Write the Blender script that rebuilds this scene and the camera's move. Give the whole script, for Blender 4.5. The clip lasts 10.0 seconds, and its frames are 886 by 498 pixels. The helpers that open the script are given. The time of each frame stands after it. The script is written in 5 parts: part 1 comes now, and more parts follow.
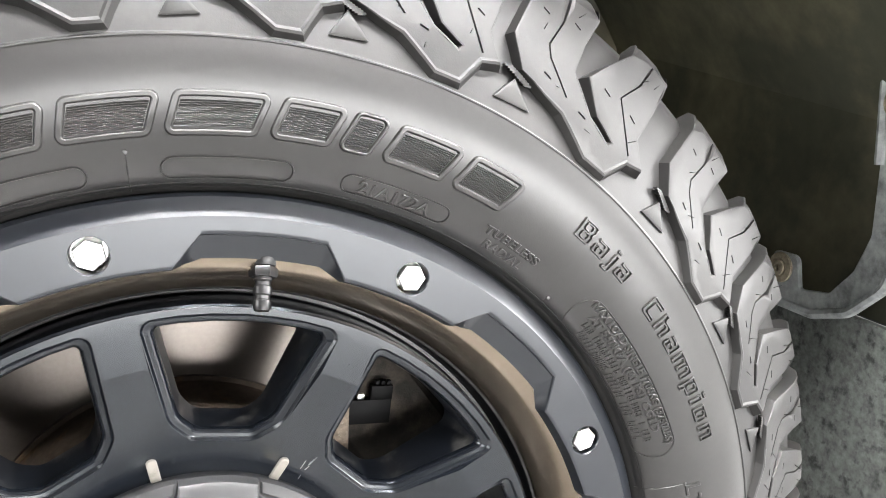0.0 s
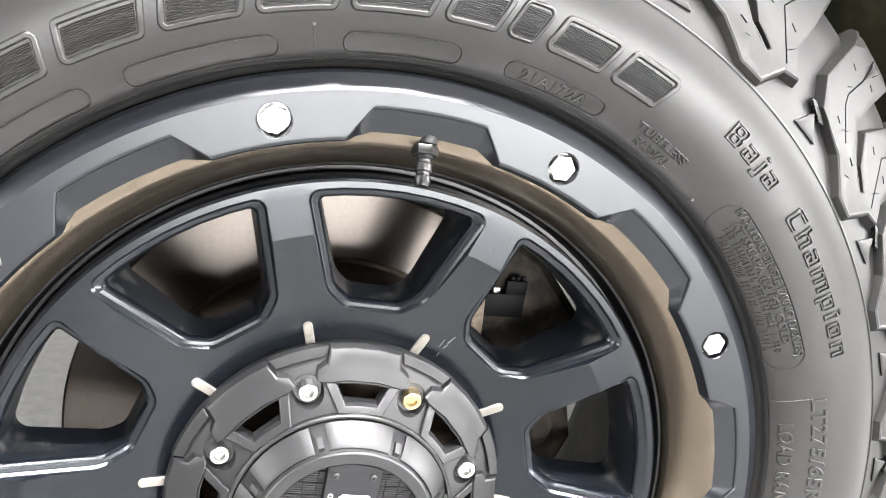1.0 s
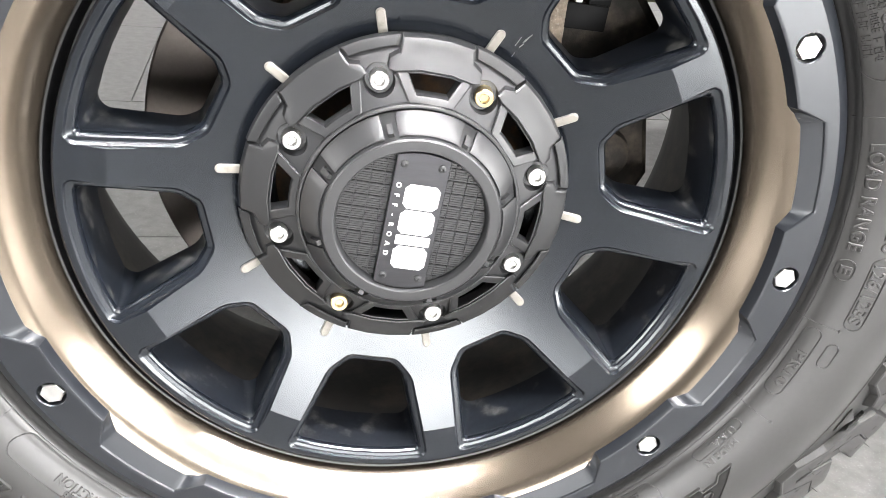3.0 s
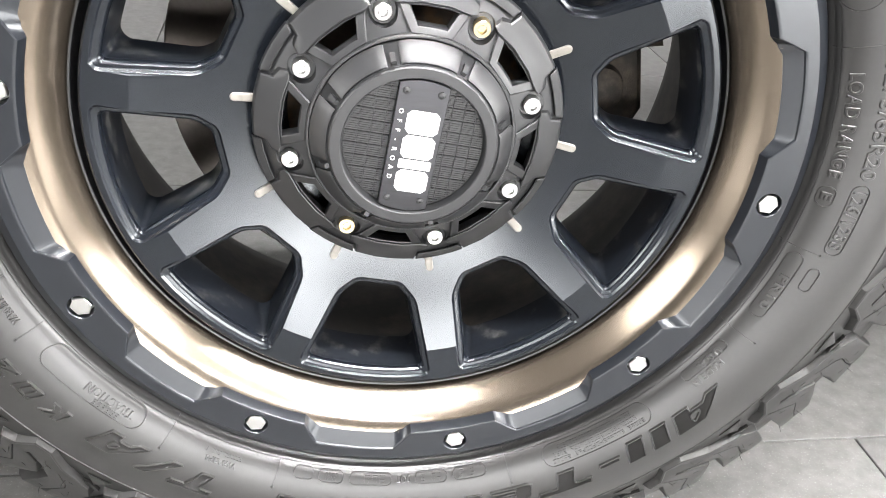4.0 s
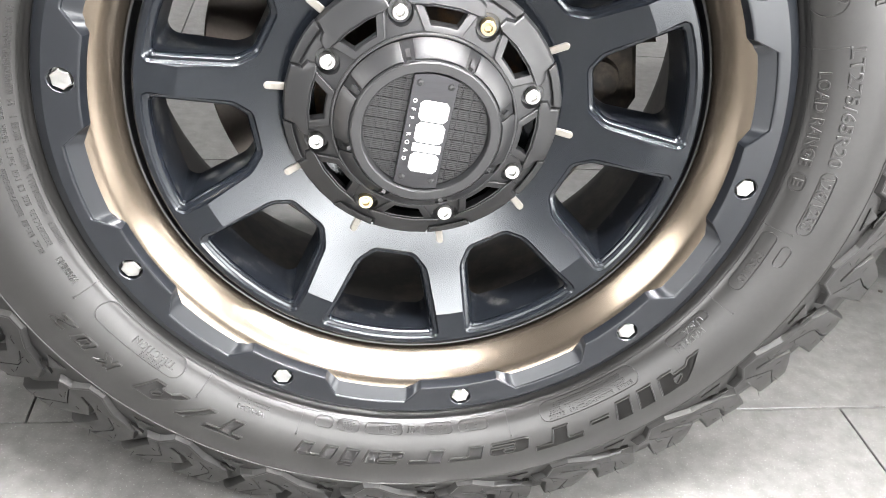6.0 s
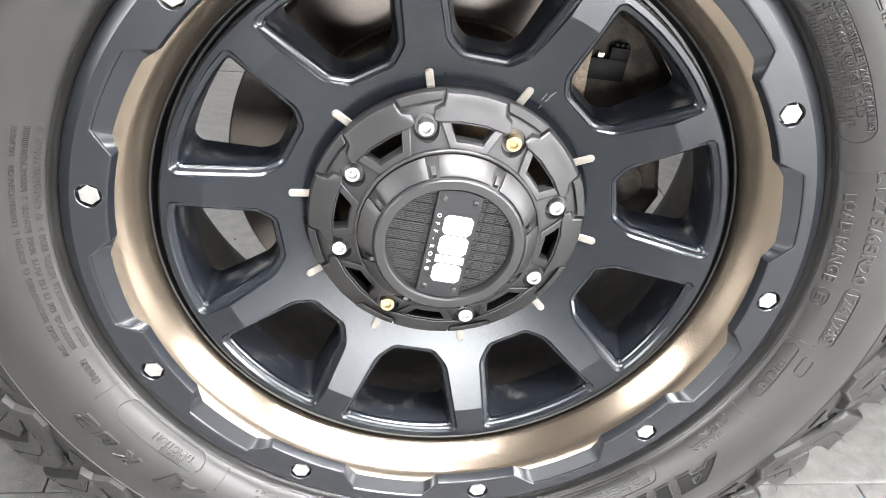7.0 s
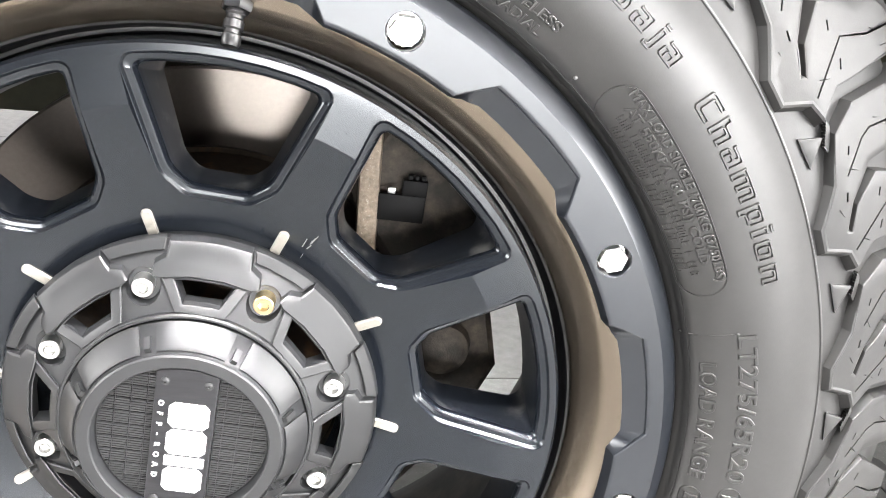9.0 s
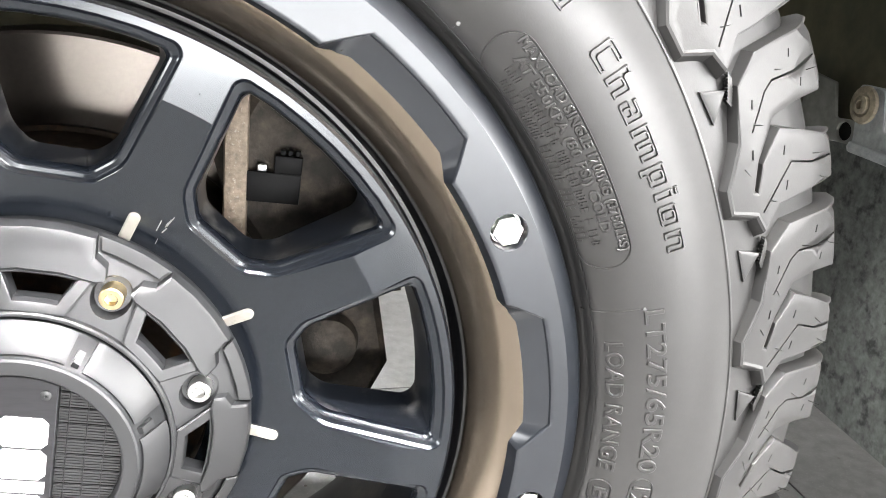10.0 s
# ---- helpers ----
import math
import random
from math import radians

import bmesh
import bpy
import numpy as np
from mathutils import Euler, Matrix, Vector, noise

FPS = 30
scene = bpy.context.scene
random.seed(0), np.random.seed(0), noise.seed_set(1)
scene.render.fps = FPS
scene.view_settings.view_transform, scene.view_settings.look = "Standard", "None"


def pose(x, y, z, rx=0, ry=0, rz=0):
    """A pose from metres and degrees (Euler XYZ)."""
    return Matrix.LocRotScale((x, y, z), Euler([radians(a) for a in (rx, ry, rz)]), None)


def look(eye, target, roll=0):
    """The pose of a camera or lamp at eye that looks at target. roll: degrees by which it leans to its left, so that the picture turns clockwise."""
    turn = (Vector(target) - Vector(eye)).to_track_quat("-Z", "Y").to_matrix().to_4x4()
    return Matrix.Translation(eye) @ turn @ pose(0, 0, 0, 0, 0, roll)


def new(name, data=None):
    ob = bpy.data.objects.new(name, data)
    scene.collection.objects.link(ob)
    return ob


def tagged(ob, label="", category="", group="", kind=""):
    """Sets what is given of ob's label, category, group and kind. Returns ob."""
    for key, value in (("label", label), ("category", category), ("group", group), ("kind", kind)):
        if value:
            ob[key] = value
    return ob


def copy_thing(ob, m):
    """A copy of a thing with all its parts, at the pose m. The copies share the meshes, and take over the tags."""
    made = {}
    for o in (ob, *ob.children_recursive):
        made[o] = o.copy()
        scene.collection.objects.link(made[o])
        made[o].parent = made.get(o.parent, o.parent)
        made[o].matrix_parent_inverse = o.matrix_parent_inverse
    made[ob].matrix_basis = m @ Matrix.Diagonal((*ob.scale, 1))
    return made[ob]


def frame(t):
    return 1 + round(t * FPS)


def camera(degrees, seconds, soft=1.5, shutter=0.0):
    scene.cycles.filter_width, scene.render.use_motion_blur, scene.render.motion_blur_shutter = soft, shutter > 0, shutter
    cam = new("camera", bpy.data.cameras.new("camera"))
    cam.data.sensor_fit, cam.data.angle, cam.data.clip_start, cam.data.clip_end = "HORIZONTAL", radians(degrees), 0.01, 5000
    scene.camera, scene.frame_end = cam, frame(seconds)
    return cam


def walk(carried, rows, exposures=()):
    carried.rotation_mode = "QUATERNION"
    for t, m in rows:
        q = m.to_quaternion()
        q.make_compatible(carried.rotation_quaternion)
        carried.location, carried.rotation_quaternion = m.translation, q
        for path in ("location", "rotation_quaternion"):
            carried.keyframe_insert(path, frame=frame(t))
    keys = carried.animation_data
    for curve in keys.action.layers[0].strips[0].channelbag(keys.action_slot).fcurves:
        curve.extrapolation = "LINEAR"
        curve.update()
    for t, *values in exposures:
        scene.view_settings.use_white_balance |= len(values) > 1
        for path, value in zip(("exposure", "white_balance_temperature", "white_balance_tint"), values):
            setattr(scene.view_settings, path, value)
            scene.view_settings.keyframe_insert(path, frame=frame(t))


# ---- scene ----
from mathutils import geometry

cam = camera(54.8, 10.0, soft=0.95)
PATH = [
    (0, (-0.044, -0.403, 0.772), (0.692, 1.4, 0.316), 3.5),
    (0.5, (-0.057, -0.413, 0.758), (0.519, 1.437, 0.260), 4.1),
    (1, (-0.073, -0.428, 0.743), (0.422, 1.419, 0.158), 5.8),
    (1.5, (-0.078, -0.437, 0.723), (0.371, 1.398, 0.068), 6.5),
    (2, (-0.074, -0.436, 0.697), (0.356, 1.373, -0.040), 7.0),
    (2.5, (-0.067, -0.441, 0.675), (0.312, 1.332, -0.170), 7.0),
    (3, (-0.060, -0.456, 0.657), (0.245, 1.286, -0.277), 6.3),
    (3.2, (-0.057, -0.463, 0.653), (0.241, 1.269, -0.306), 6.3),
    (4.5, (-0.050, -0.530, 0.650), (0.199, 1.174, -0.367), 5.9),
    (5, (-0.045, -0.558, 0.650), (0.196, 1.138, -0.383), 6.0),
    (5.2, (-0.047, -0.567, 0.653), (0.186, 1.122, -0.389), 6.0),
    (6.3, (-0.055, -0.560, 0.703), (0.158, 1.121, -0.357), 6.5),
    (6.5, (-0.058, -0.553, 0.714), (0.151, 1.133, -0.342), 6.7),
    (7, (-0.065, -0.523, 0.753), (0.129, 1.167, -0.300), 6.8),
    (7.5, (-0.052, -0.495, 0.797), (0.122, 1.287, -0.094), 6.4),
    (8, (-0.010, -0.476, 0.804), (0.135, 1.358, 0.019), 5.9),
    (8.5, (0.041, -0.432, 0.767), (0.183, 1.415, 0.013), 5.5),
    (9, (0.083, -0.393, 0.708), (0.308, 1.452, -0.030), 5.9),
    (9.5, (0.100, -0.378, 0.680), (0.433, 1.468, -0.014), 6.3),
    (10, (0.102, -0.357, 0.673), (0.547, 1.471, -0.005), 6.4),
]
walk(cam, [(t, look(eye, target, roll)) for t, eye, target, roll in PATH], exposures=((0.0, 1.77), (1.0, 1.85), (2.5, 1.76), (4.5, 1.52), (6.5, 1.66), (8.0, 2.00), (10.0, 2.12)))

# ---- light ----
world = bpy.data.worlds.new("world")
scene.world = world
world.use_nodes = True
world.node_tree.nodes["Background"].inputs[0].default_value = (0.9, 0.95, 1.0, 1)
world.node_tree.nodes["Background"].inputs[1].default_value = 0.05
PANEL_POWER = 185.0
# levels of the added fill lamps, balanced over wheel and tyre
SOUTH_FILL_POWER = 11.0
SOUTH_RIGHT_FILL_POWER = 16.5
SIDE_FILL_POWER = 11.0

# ---- wheel measures (metres, degrees) ----
H = 0.426            # axle height
PH = 101.6           # turn of the wheel: angle of the first spoke
MID = 0.1215         # centre plane of the tyre
TAU = 2 * math.pi


# ---- mesh helpers ----
def wp(r, a, y):
    """A point on the wheel: radius, degrees round the axle, depth."""
    a = radians(a)
    return Vector((r * math.cos(a), y, H + r * math.sin(a)))


def lerp(xs, ys, x):
    return float(np.interp(x, xs, ys))


def finish(bm, weld=1e-6, angle=32):
    if weld:
        bmesh.ops.remove_doubles(bm, verts=bm.verts, dist=weld)
    bmesh.ops.recalc_face_normals(bm, faces=bm.faces)
    for f in bm.faces:
        f.smooth = True
    lim = radians(angle)
    for e in bm.edges:
        if len(e.link_faces) == 2 and e.calc_face_angle(0) > lim:
            e.smooth = False
    return bm


def part(name, bm, material, parent=None, label="", weld=1e-6, angle=32):
    """Links a bmesh in world places as one mesh object, its origin at its middle."""
    finish(bm, weld, angle)
    co = [v.co for v in bm.verts]
    lo = Vector([min(c[i] for c in co) for i in range(3)])
    hi = Vector([max(c[i] for c in co) for i in range(3)])
    mid = (lo + hi) / 2
    if parent is None:
        mid.z = lo.z
    bmesh.ops.translate(bm, verts=bm.verts, vec=-mid)
    me = bpy.data.meshes.new(name)
    bm.to_mesh(me)
    bm.free()
    me.materials.append(material)
    ob = new(name, me)
    ob.location = mid
    if parent is not None:
        place = Vector(parent.location)
        if parent.parent is not None:
            place = place + parent.parent.location
        ob.parent = parent
        ob.location = mid - place
    if label:
        ob["label"] = label
    return ob


def thing(name, at, label, category, group=""):
    ob = new(name)
    ob.location = at
    ob.empty_display_size = 0.05
    return tagged(ob, label, category, group)


def loft(bm, rows, closed=True, caps=False):
    """Joins rows of points (each a list of equal length) with quads."""
    vs = [[bm.verts.new(p) for p in row] for row in rows]
    n = len(vs)
    for i in range(n if closed else n - 1):
        a, b = vs[i], vs[(i + 1) % n]
        for j in range(len(a) - 1):
            bm.faces.new((a[j], a[j + 1], b[j + 1], b[j]))
    return vs


def lathe(profile, segs=192, a0=0.0, a1=360.0, ring=False):
    """A surface of revolution round the axle; ring closes the profile."""
    bm = bmesh.new()
    full = abs(a1 - a0) >= 359.9
    prof = list(profile) + ([profile[0]] if ring else [])
    steps = segs if full else segs + 1
    rows = [[wp(r, a0 + (a1 - a0) * i / segs, y) for r, y in prof] for i in range(steps)]
    loft(bm, rows, full)
    if not full and ring:
        for row in (rows[0], rows[-1]):
            bm.faces.new([bm.verts.new(p) for p in row[:-1]])
    return bm


def round_poly(pts, radii, n=5):
    """A closed polygon with rounded corners: n + 1 points a corner with a radius, one without."""
    out = []
    m = len(pts)
    for i, p in enumerate(pts):
        p = Vector(p)
        if radii[i] <= 0:
            out.append(p)
            continue
        u = (Vector(pts[i - 1]) - p).normalized()
        w = (Vector(pts[(i + 1) % m]) - p).normalized()
        half = math.acos(max(-1, min(1, u.dot(w)))) / 2
        cut = radii[i] / math.tan(half)
        c = p + (u + w).normalized() * (radii[i] / math.sin(half))
        s, e = p + u * cut - c, p + w * cut - c
        turn = math.atan2(s.x * e.y - s.y * e.x, s.dot(e))
        for k in range(n + 1):
            t = turn * k / n
            out.append(c + Vector((s.x * math.cos(t) - s.y * math.sin(t), s.x * math.sin(t) + s.y * math.cos(t))))
    return out


def area2(pts):
    return sum(pts[i - 1][0] * p[1] - p[0] * pts[i - 1][1] for i, p in enumerate(pts)) / 2


def inset(pts, d):
    """The polygon with every edge moved inwards by d."""
    s = 1 if area2(pts) > 0 else -1
    m, out = len(pts), []
    for i in range(m):
        p, q, r = Vector(pts[i - 1]), Vector(pts[i]), Vector(pts[(i + 1) % m])
        a, b = (q - p).normalized(), (r - q).normalized()
        na, nb = Vector((-a.y, a.x)) * s, Vector((-b.y, b.x)) * s
        k = na + nb
        out.append(q + k * (d / max(0.25, 1 + na.dot(nb))))
    return out


def inside(p, loop):
    hit = False
    for i, b in enumerate(loop):
        a = loop[i - 1]
        if (a[1] > p[1]) != (b[1] > p[1]) and p[0] < (b[0] - a[0]) * (p[1] - a[1]) / (b[1] - a[1]) + a[0]:
            hit = not hit
    return hit


def fill(bm, loops, extra, lift, lines=()):
    """Triangles between the first loop and the holes that follow it; lift maps a flat point to its place."""
    pts, edges = [], []
    for loop in loops:
        s = len(pts)
        pts += [Vector((p[0], p[1])) for p in loop]
        edges += [(s + i, s + (i + 1) % len(loop)) for i in range(len(loop))]
    for line in lines:
        s = len(pts)
        pts += [Vector((p[0], p[1])) for p in line]
        edges += [(s + i, s + i + 1) for i in range(len(line) - 1)]
    pts += [Vector((p[0], p[1])) for p in extra]
    vs, _, faces = geometry.delaunay_2d_cdt(pts, edges, [], 0, 1e-7)[:3]
    made = [bm.verts.new(lift(v)) for v in vs]
    for f in faces:
        c = sum((vs[i] for i in f), Vector((0, 0))) / len(f)
        if inside(c, loops[0]) and not any(inside(c, h) for h in loops[1:]):
            bm.faces.new([made[i] for i in f])


def wall(bm, low, high):
    """Quads between two closed loops of places."""
    a = [bm.verts.new(p) for p in low]
    b = [bm.verts.new(p) for p in high]
    for i in range(len(a)):
        j = (i + 1) % len(a)
        bm.faces.new((a[i], a[j], b[j], b[i]))


def grid_in(loop, step, margin=0.4):
    xs, ys = [p[0] for p in loop], [p[1] for p in loop]
    out = []
    ring = inset(loop, step * margin)
    x = min(xs) + step / 2
    while x < max(xs):
        y = min(ys) + step / 2
        while y < max(ys):
            if inside((x, y), ring):
                out.append((x, y))
            y += step
        x += step
    return out


def box(bm, lo, hi, m=None, bevel=0.0):
    r = bmesh.ops.create_cube(bm, size=1)
    lo, hi = Vector(lo), Vector(hi)
    for v in r["verts"]:
        v.co = Vector(((v.co[i] + 0.5) * (hi[i] - lo[i]) + lo[i] for i in range(3)))
    if bevel:
        es = {e for v in r["verts"] for e in v.link_edges}
        out = bmesh.ops.bevel(bm, geom=list(es), offset=bevel, segments=2, affect="EDGES", profile=0.5)
        vs = {v for f in out["faces"] for v in f.verts} | {v for v in r["verts"] if v.is_valid}
    else:
        vs = r["verts"]
    if m is not None:
        for v in vs:
            v.co = m @ v.co
    return bm


def turned(bm, profile, m, segs=24):
    """A small turned piece: (radius, height) points round the z axis of m."""
    rows = []
    for i in range(segs):
        t = TAU * i / segs
        rows.append([m @ Vector((r * math.cos(t), r * math.sin(t), z)) for r, z in profile])
    loft(bm, rows)
    return bm


def facing(r, a, y, tilt=0.0):
    """A frame on the wheel: z outwards to the viewer, x along the radius; tilt leans z towards the axle."""
    rad = Vector((math.cos(radians(a)), 0, math.sin(radians(a))))
    z = (Vector((0, -1, 0)) * math.cos(radians(tilt)) - rad * math.sin(radians(tilt))).normalized()
    x = (rad - z * rad.dot(z)).normalized()
    yv = z.cross(x)
    m = Matrix((x, yv, z)).transposed().to_4x4()
    m.translation = wp(r, a, y)
    return m


# ---- materials ----
def material(name, color, rough, metal=0.0, grain=0.0, scale=60.0, bump=0.0, bump_scale=400.0, spec=0.5,
             second=None, blotch=6.0, coat=0.0, edges=(0.45, 0.62), per_piece=0.0, stretch=(1, 1, 1), tint=None):
    m = bpy.data.materials.new(name)
    m.use_nodes = True
    nt = m.node_tree
    n, ln = nt.nodes, nt.links
    b = n["Principled BSDF"]
    b.inputs["Base Color"].default_value = (*color, 1)
    b.inputs["Roughness"].default_value = rough
    b.inputs["Metallic"].default_value = metal
    b.inputs["Specular IOR Level"].default_value = spec
    if tint:
        b.inputs["Specular Tint"].default_value = (*tint, 1)
    b.inputs["Coat Weight"].default_value = coat
    b.inputs["Coat Roughness"].default_value = 0.12
    geo = n.new("ShaderNodeNewGeometry")
    mp = n.new("ShaderNodeMapping")
    mp.inputs["Scale"].default_value = stretch
    ln.new(geo.outputs["Position"], mp.inputs["Vector"])

    def noise_node(sc, detail, rough_n=0.6):
        t = n.new("ShaderNodeTexNoise")
        t.inputs["Scale"].default_value, t.inputs["Detail"].default_value, t.inputs["Roughness"].default_value = sc, detail, rough_n
        ln.new(mp.outputs[0], t.inputs["Vector"])
        return t

    col = None
    if second is not None:
        big = noise_node(blotch, 6)
        ramp = n.new("ShaderNodeMapRange")
        ramp.inputs["From Min"].default_value, ramp.inputs["From Max"].default_value = edges
        ln.new(big.outputs[0], ramp.inputs["Value"])
        mix = n.new("ShaderNodeMix")
        mix.data_type = "RGBA"
        mix.inputs["A"].default_value, mix.inputs["B"].default_value = (*color, 1), (*second, 1)
        ln.new(ramp.outputs[0], mix.inputs["Factor"])
        col = mix.outputs["Result"]
    if grain or per_piece:
        hsv = n.new("ShaderNodeHueSaturation")
        if col is not None:
            ln.new(col, hsv.inputs["Color"])
        else:
            hsv.inputs["Color"].default_value = (*color, 1)
        fine = noise_node(scale, 4)
        mr = n.new("ShaderNodeMapRange")
        mr.inputs["To Min"].default_value, mr.inputs["To Max"].default_value = 1 - grain, 1 + grain
        mr.inputs["From Min"].default_value, mr.inputs["From Max"].default_value = 0.3, 0.7
        ln.new(fine.outputs[0], mr.inputs["Value"])
        val = mr.outputs[0]
        if per_piece:
            info = n.new("ShaderNodeObjectInfo")
            pr = n.new("ShaderNodeMapRange")
            pr.inputs["To Min"].default_value, pr.inputs["To Max"].default_value = 1 - per_piece, 1 + per_piece
            ln.new(info.outputs["Random"], pr.inputs["Value"])
            mul = n.new("ShaderNodeMath")
            mul.operation = "MULTIPLY"
            ln.new(val, mul.inputs[0])
            ln.new(pr.outputs[0], mul.inputs[1])
            val = mul.outputs[0]
        ln.new(val, hsv.inputs["Value"])
        col = hsv.outputs["Color"]
    if col is not None:
        ln.new(col, b.inputs["Base Color"])
    if bump:
        bn = noise_node(bump_scale, 3)
        bp = n.new("ShaderNodeBump")
        bp.inputs["Strength"].default_value = bump
        bp.inputs["Distance"].default_value = 0.001
        ln.new(bn.outputs[0], bp.inputs["Height"])
        ln.new(bp.outputs[0], b.inputs["Normal"])
    return m


def glow(name, color, power):
    m = bpy.data.materials.new(name)
    m.use_nodes = True
    b = m.node_tree.nodes["Principled BSDF"]
    b.inputs["Base Color"].default_value = (0.8, 0.8, 0.8, 1)
    b.inputs["Emission Color"].default_value = (*color, 1)
    b.inputs["Emission Strength"].default_value = power
    return m


SATIN = material("satin_black_paint", (0.0058, 0.0073, 0.0102), 0.21, spec=0.58, tint=(0.93, 0.97, 1.0), grain=0.12, scale=120, second=(0.040, 0.041, 0.043), blotch=320, edges=(0.72, 0.78))
DUSTY = material("dusty_black_paint", (0.0058, 0.0073, 0.0102), 0.34, spec=0.5, grain=0.3, scale=260, second=(0.085, 0.084, 0.080), blotch=48, edges=(0.55, 0.80))
SCUFF = material("pale_scuff", (0.13, 0.128, 0.122), 0.6, grain=0.3, scale=900)
RING = material("satin_black_ring_paint", (0.0080, 0.0094, 0.0122), 0.30, spec=0.64, tint=(0.96, 0.98, 1.0), grain=0.10, scale=120)
GROOVE = material("gloss_black_paint", (0.004, 0.004, 0.0045), 0.36, spec=0.6, grain=0.05)
BRONZE = material("clear_coated_bronze", (0.225, 0.187, 0.147), 0.23, metal=0.93, spec=0.4, grain=0.03, scale=90)
RUBBER = material("tyre_rubber", (0.013, 0.0126, 0.0120), 0.37, spec=0.75, grain=0.12, scale=250, bump=0.04, bump_scale=1100, second=(0.018, 0.0174, 0.0166), blotch=9)
TREAD = material("tread_rubber", (0.012, 0.0117, 0.0114), 0.50, spec=0.38, grain=0.14, scale=200, bump=0.05, bump_scale=1100, second=(0.018, 0.0174, 0.0165), blotch=14)
PLASTIC = material("matt_black_plastic", (0.0130, 0.0135, 0.0145), 0.45, spec=0.66, grain=0.08, bump=0.03, bump_scale=1600)
# black plastic of the pad clip, and the painted dark of the tab's hole
CLIP_AND_HOLE_BLACK = material("black_plastic_and_hole_shade", (0.003, 0.003, 0.0032), 0.55, spec=0.12, grain=0.1)
CHROME = material("zinc_plated_steel", (0.76, 0.755, 0.735), 0.28, metal=1.0, grain=0.05)
GOLD = material("yellow_passivated_steel", (0.74, 0.60, 0.36), 0.30, metal=1.0, grain=0.08)
BONE = material("bone_coloured_paint", (0.26, 0.242, 0.215), 0.5, grain=0.08, second=(0.18, 0.165, 0.145), blotch=160, edges=(0.55, 0.75))
BADGE = material("smoked_chrome_plate", (0.075, 0.075, 0.08), 0.32, metal=1.0, grain=0.1, scale=300, stretch=(0.15, 1, 1))
WHITE = material("white_print", (0.70, 0.70, 0.685), 0.45, grain=0.03)
BRAKE = material("ground_cast_iron", (0.20, 0.178, 0.160), 0.36, metal=0.95, grain=0.06, scale=300)
BRAKE_NODES = BRAKE.node_tree
TURNING = BRAKE_NODES.nodes.new("ShaderNodeTangent")
TURNING.direction_type, TURNING.axis = "RADIAL", "Y"
BRAKE_SHADER = BRAKE_NODES.nodes["Principled BSDF"]
BRAKE_SHADER.inputs["Anisotropic"].default_value = 0.85
BRAKE_SHADER.inputs["Anisotropic Rotation"].default_value = 0.25
BRAKE_NODES.links.new(TURNING.outputs[0], BRAKE_SHADER.inputs["Tangent"])
RUST = material("rusty_cast_iron", (0.10, 0.075, 0.055), 0.75, grain=0.25, scale=150, bump=0.3, bump_scale=500, second=(0.22, 0.12, 0.055), blotch=45, edges=(0.5, 0.7))
PAD = material("speckled_sintered_pad", (0.20, 0.160, 0.120), 0.7, grain=0.3, scale=300, bump=0.4, bump_scale=600, second=(0.40, 0.36, 0.30), blotch=420, edges=(0.58, 0.72))
BARREL = material("dusty_black_barrel", (0.020, 0.0175, 0.015), 0.55, grain=0.18, scale=120, second=(0.055, 0.044, 0.033), blotch=22)
CALIPER = material("dirty_cast_caliper", (0.016, 0.0135, 0.0108), 0.7, spec=0.3, grain=0.25, scale=220, bump=0.3, bump_scale=700, second=(0.058, 0.046, 0.035), blotch=35)
LINER = material("olive_black_liner", (0.046, 0.047, 0.030), 0.6, grain=0.2, scale=40, second=(0.105, 0.096, 0.058), blotch=7, bump=0.1, bump_scale=300)
BODY = material("dark_grey_car_paint", (0.03, 0.032, 0.035), 0.35, grain=0.04, coat=0.5)
FLAP = material("speckled_grey_flap_rubber", (0.115, 0.125, 0.117), 0.7, grain=0.4, scale=160, bump=0.3, bump_scale=400, second=(0.028, 0.030, 0.028), blotch=75, edges=(0.52, 0.66))
BRACKET = material("dusty_grey_primer", (0.33, 0.35, 0.35), 0.6, grain=0.25, scale=120, second=(0.12, 0.13, 0.13), blotch=40, edges=(0.5, 0.7), bump=0.15)
TABGREY = material("galvanised_tab", (0.20, 0.205, 0.19), 0.55, metal=0.3, grain=0.25, scale=70)
WASHER = material("corroded_washer", (0.30, 0.26, 0.19), 0.60, metal=0.2, grain=0.5, scale=120, bump=0.2)
TILE = material("light_grey_porcelain_tile", (0.17, 0.168, 0.163), 0.30, grain=0.20, scale=45, second=(0.36, 0.357, 0.347), blotch=420, edges=(0.60, 0.70), bump=0.12, bump_scale=350, per_piece=0.04)
GRIT = material("dried_mud", (0.05, 0.042, 0.032), 0.9, grain=0.3, scale=300, second=(0.16, 0.15, 0.14), blotch=30)
GROUT = material("dark_grey_grout", (0.13, 0.128, 0.124), 0.85, grain=0.2, scale=120)
PAINT = material("grey_wall_paint", (0.07, 0.07, 0.07), 0.7, grain=0.02, scale=20, bump=0.05, bump_scale=120)
CEIL = material("grey_ceiling_paint", (0.14, 0.14, 0.14), 0.8, grain=0.02, scale=20)
PANEL = glow("led_panel_diffuser", (1.0, 0.982, 0.985), PANEL_POWER)
# glow of the sheets added outside the window openings
SOUTH_GLOW = glow("added_window_glow", (0.99, 0.99, 1.0), 2.0)
SIDEGLOW = glow("added_side_window_glow", (1.0, 0.985, 0.965), 2.0)
FRAME = material("dark_grey_window_frame", (0.05, 0.052, 0.055), 0.4, grain=0.05)
ALU = material("white_powder_coat", (0.75, 0.75, 0.75), 0.45, grain=0.03)

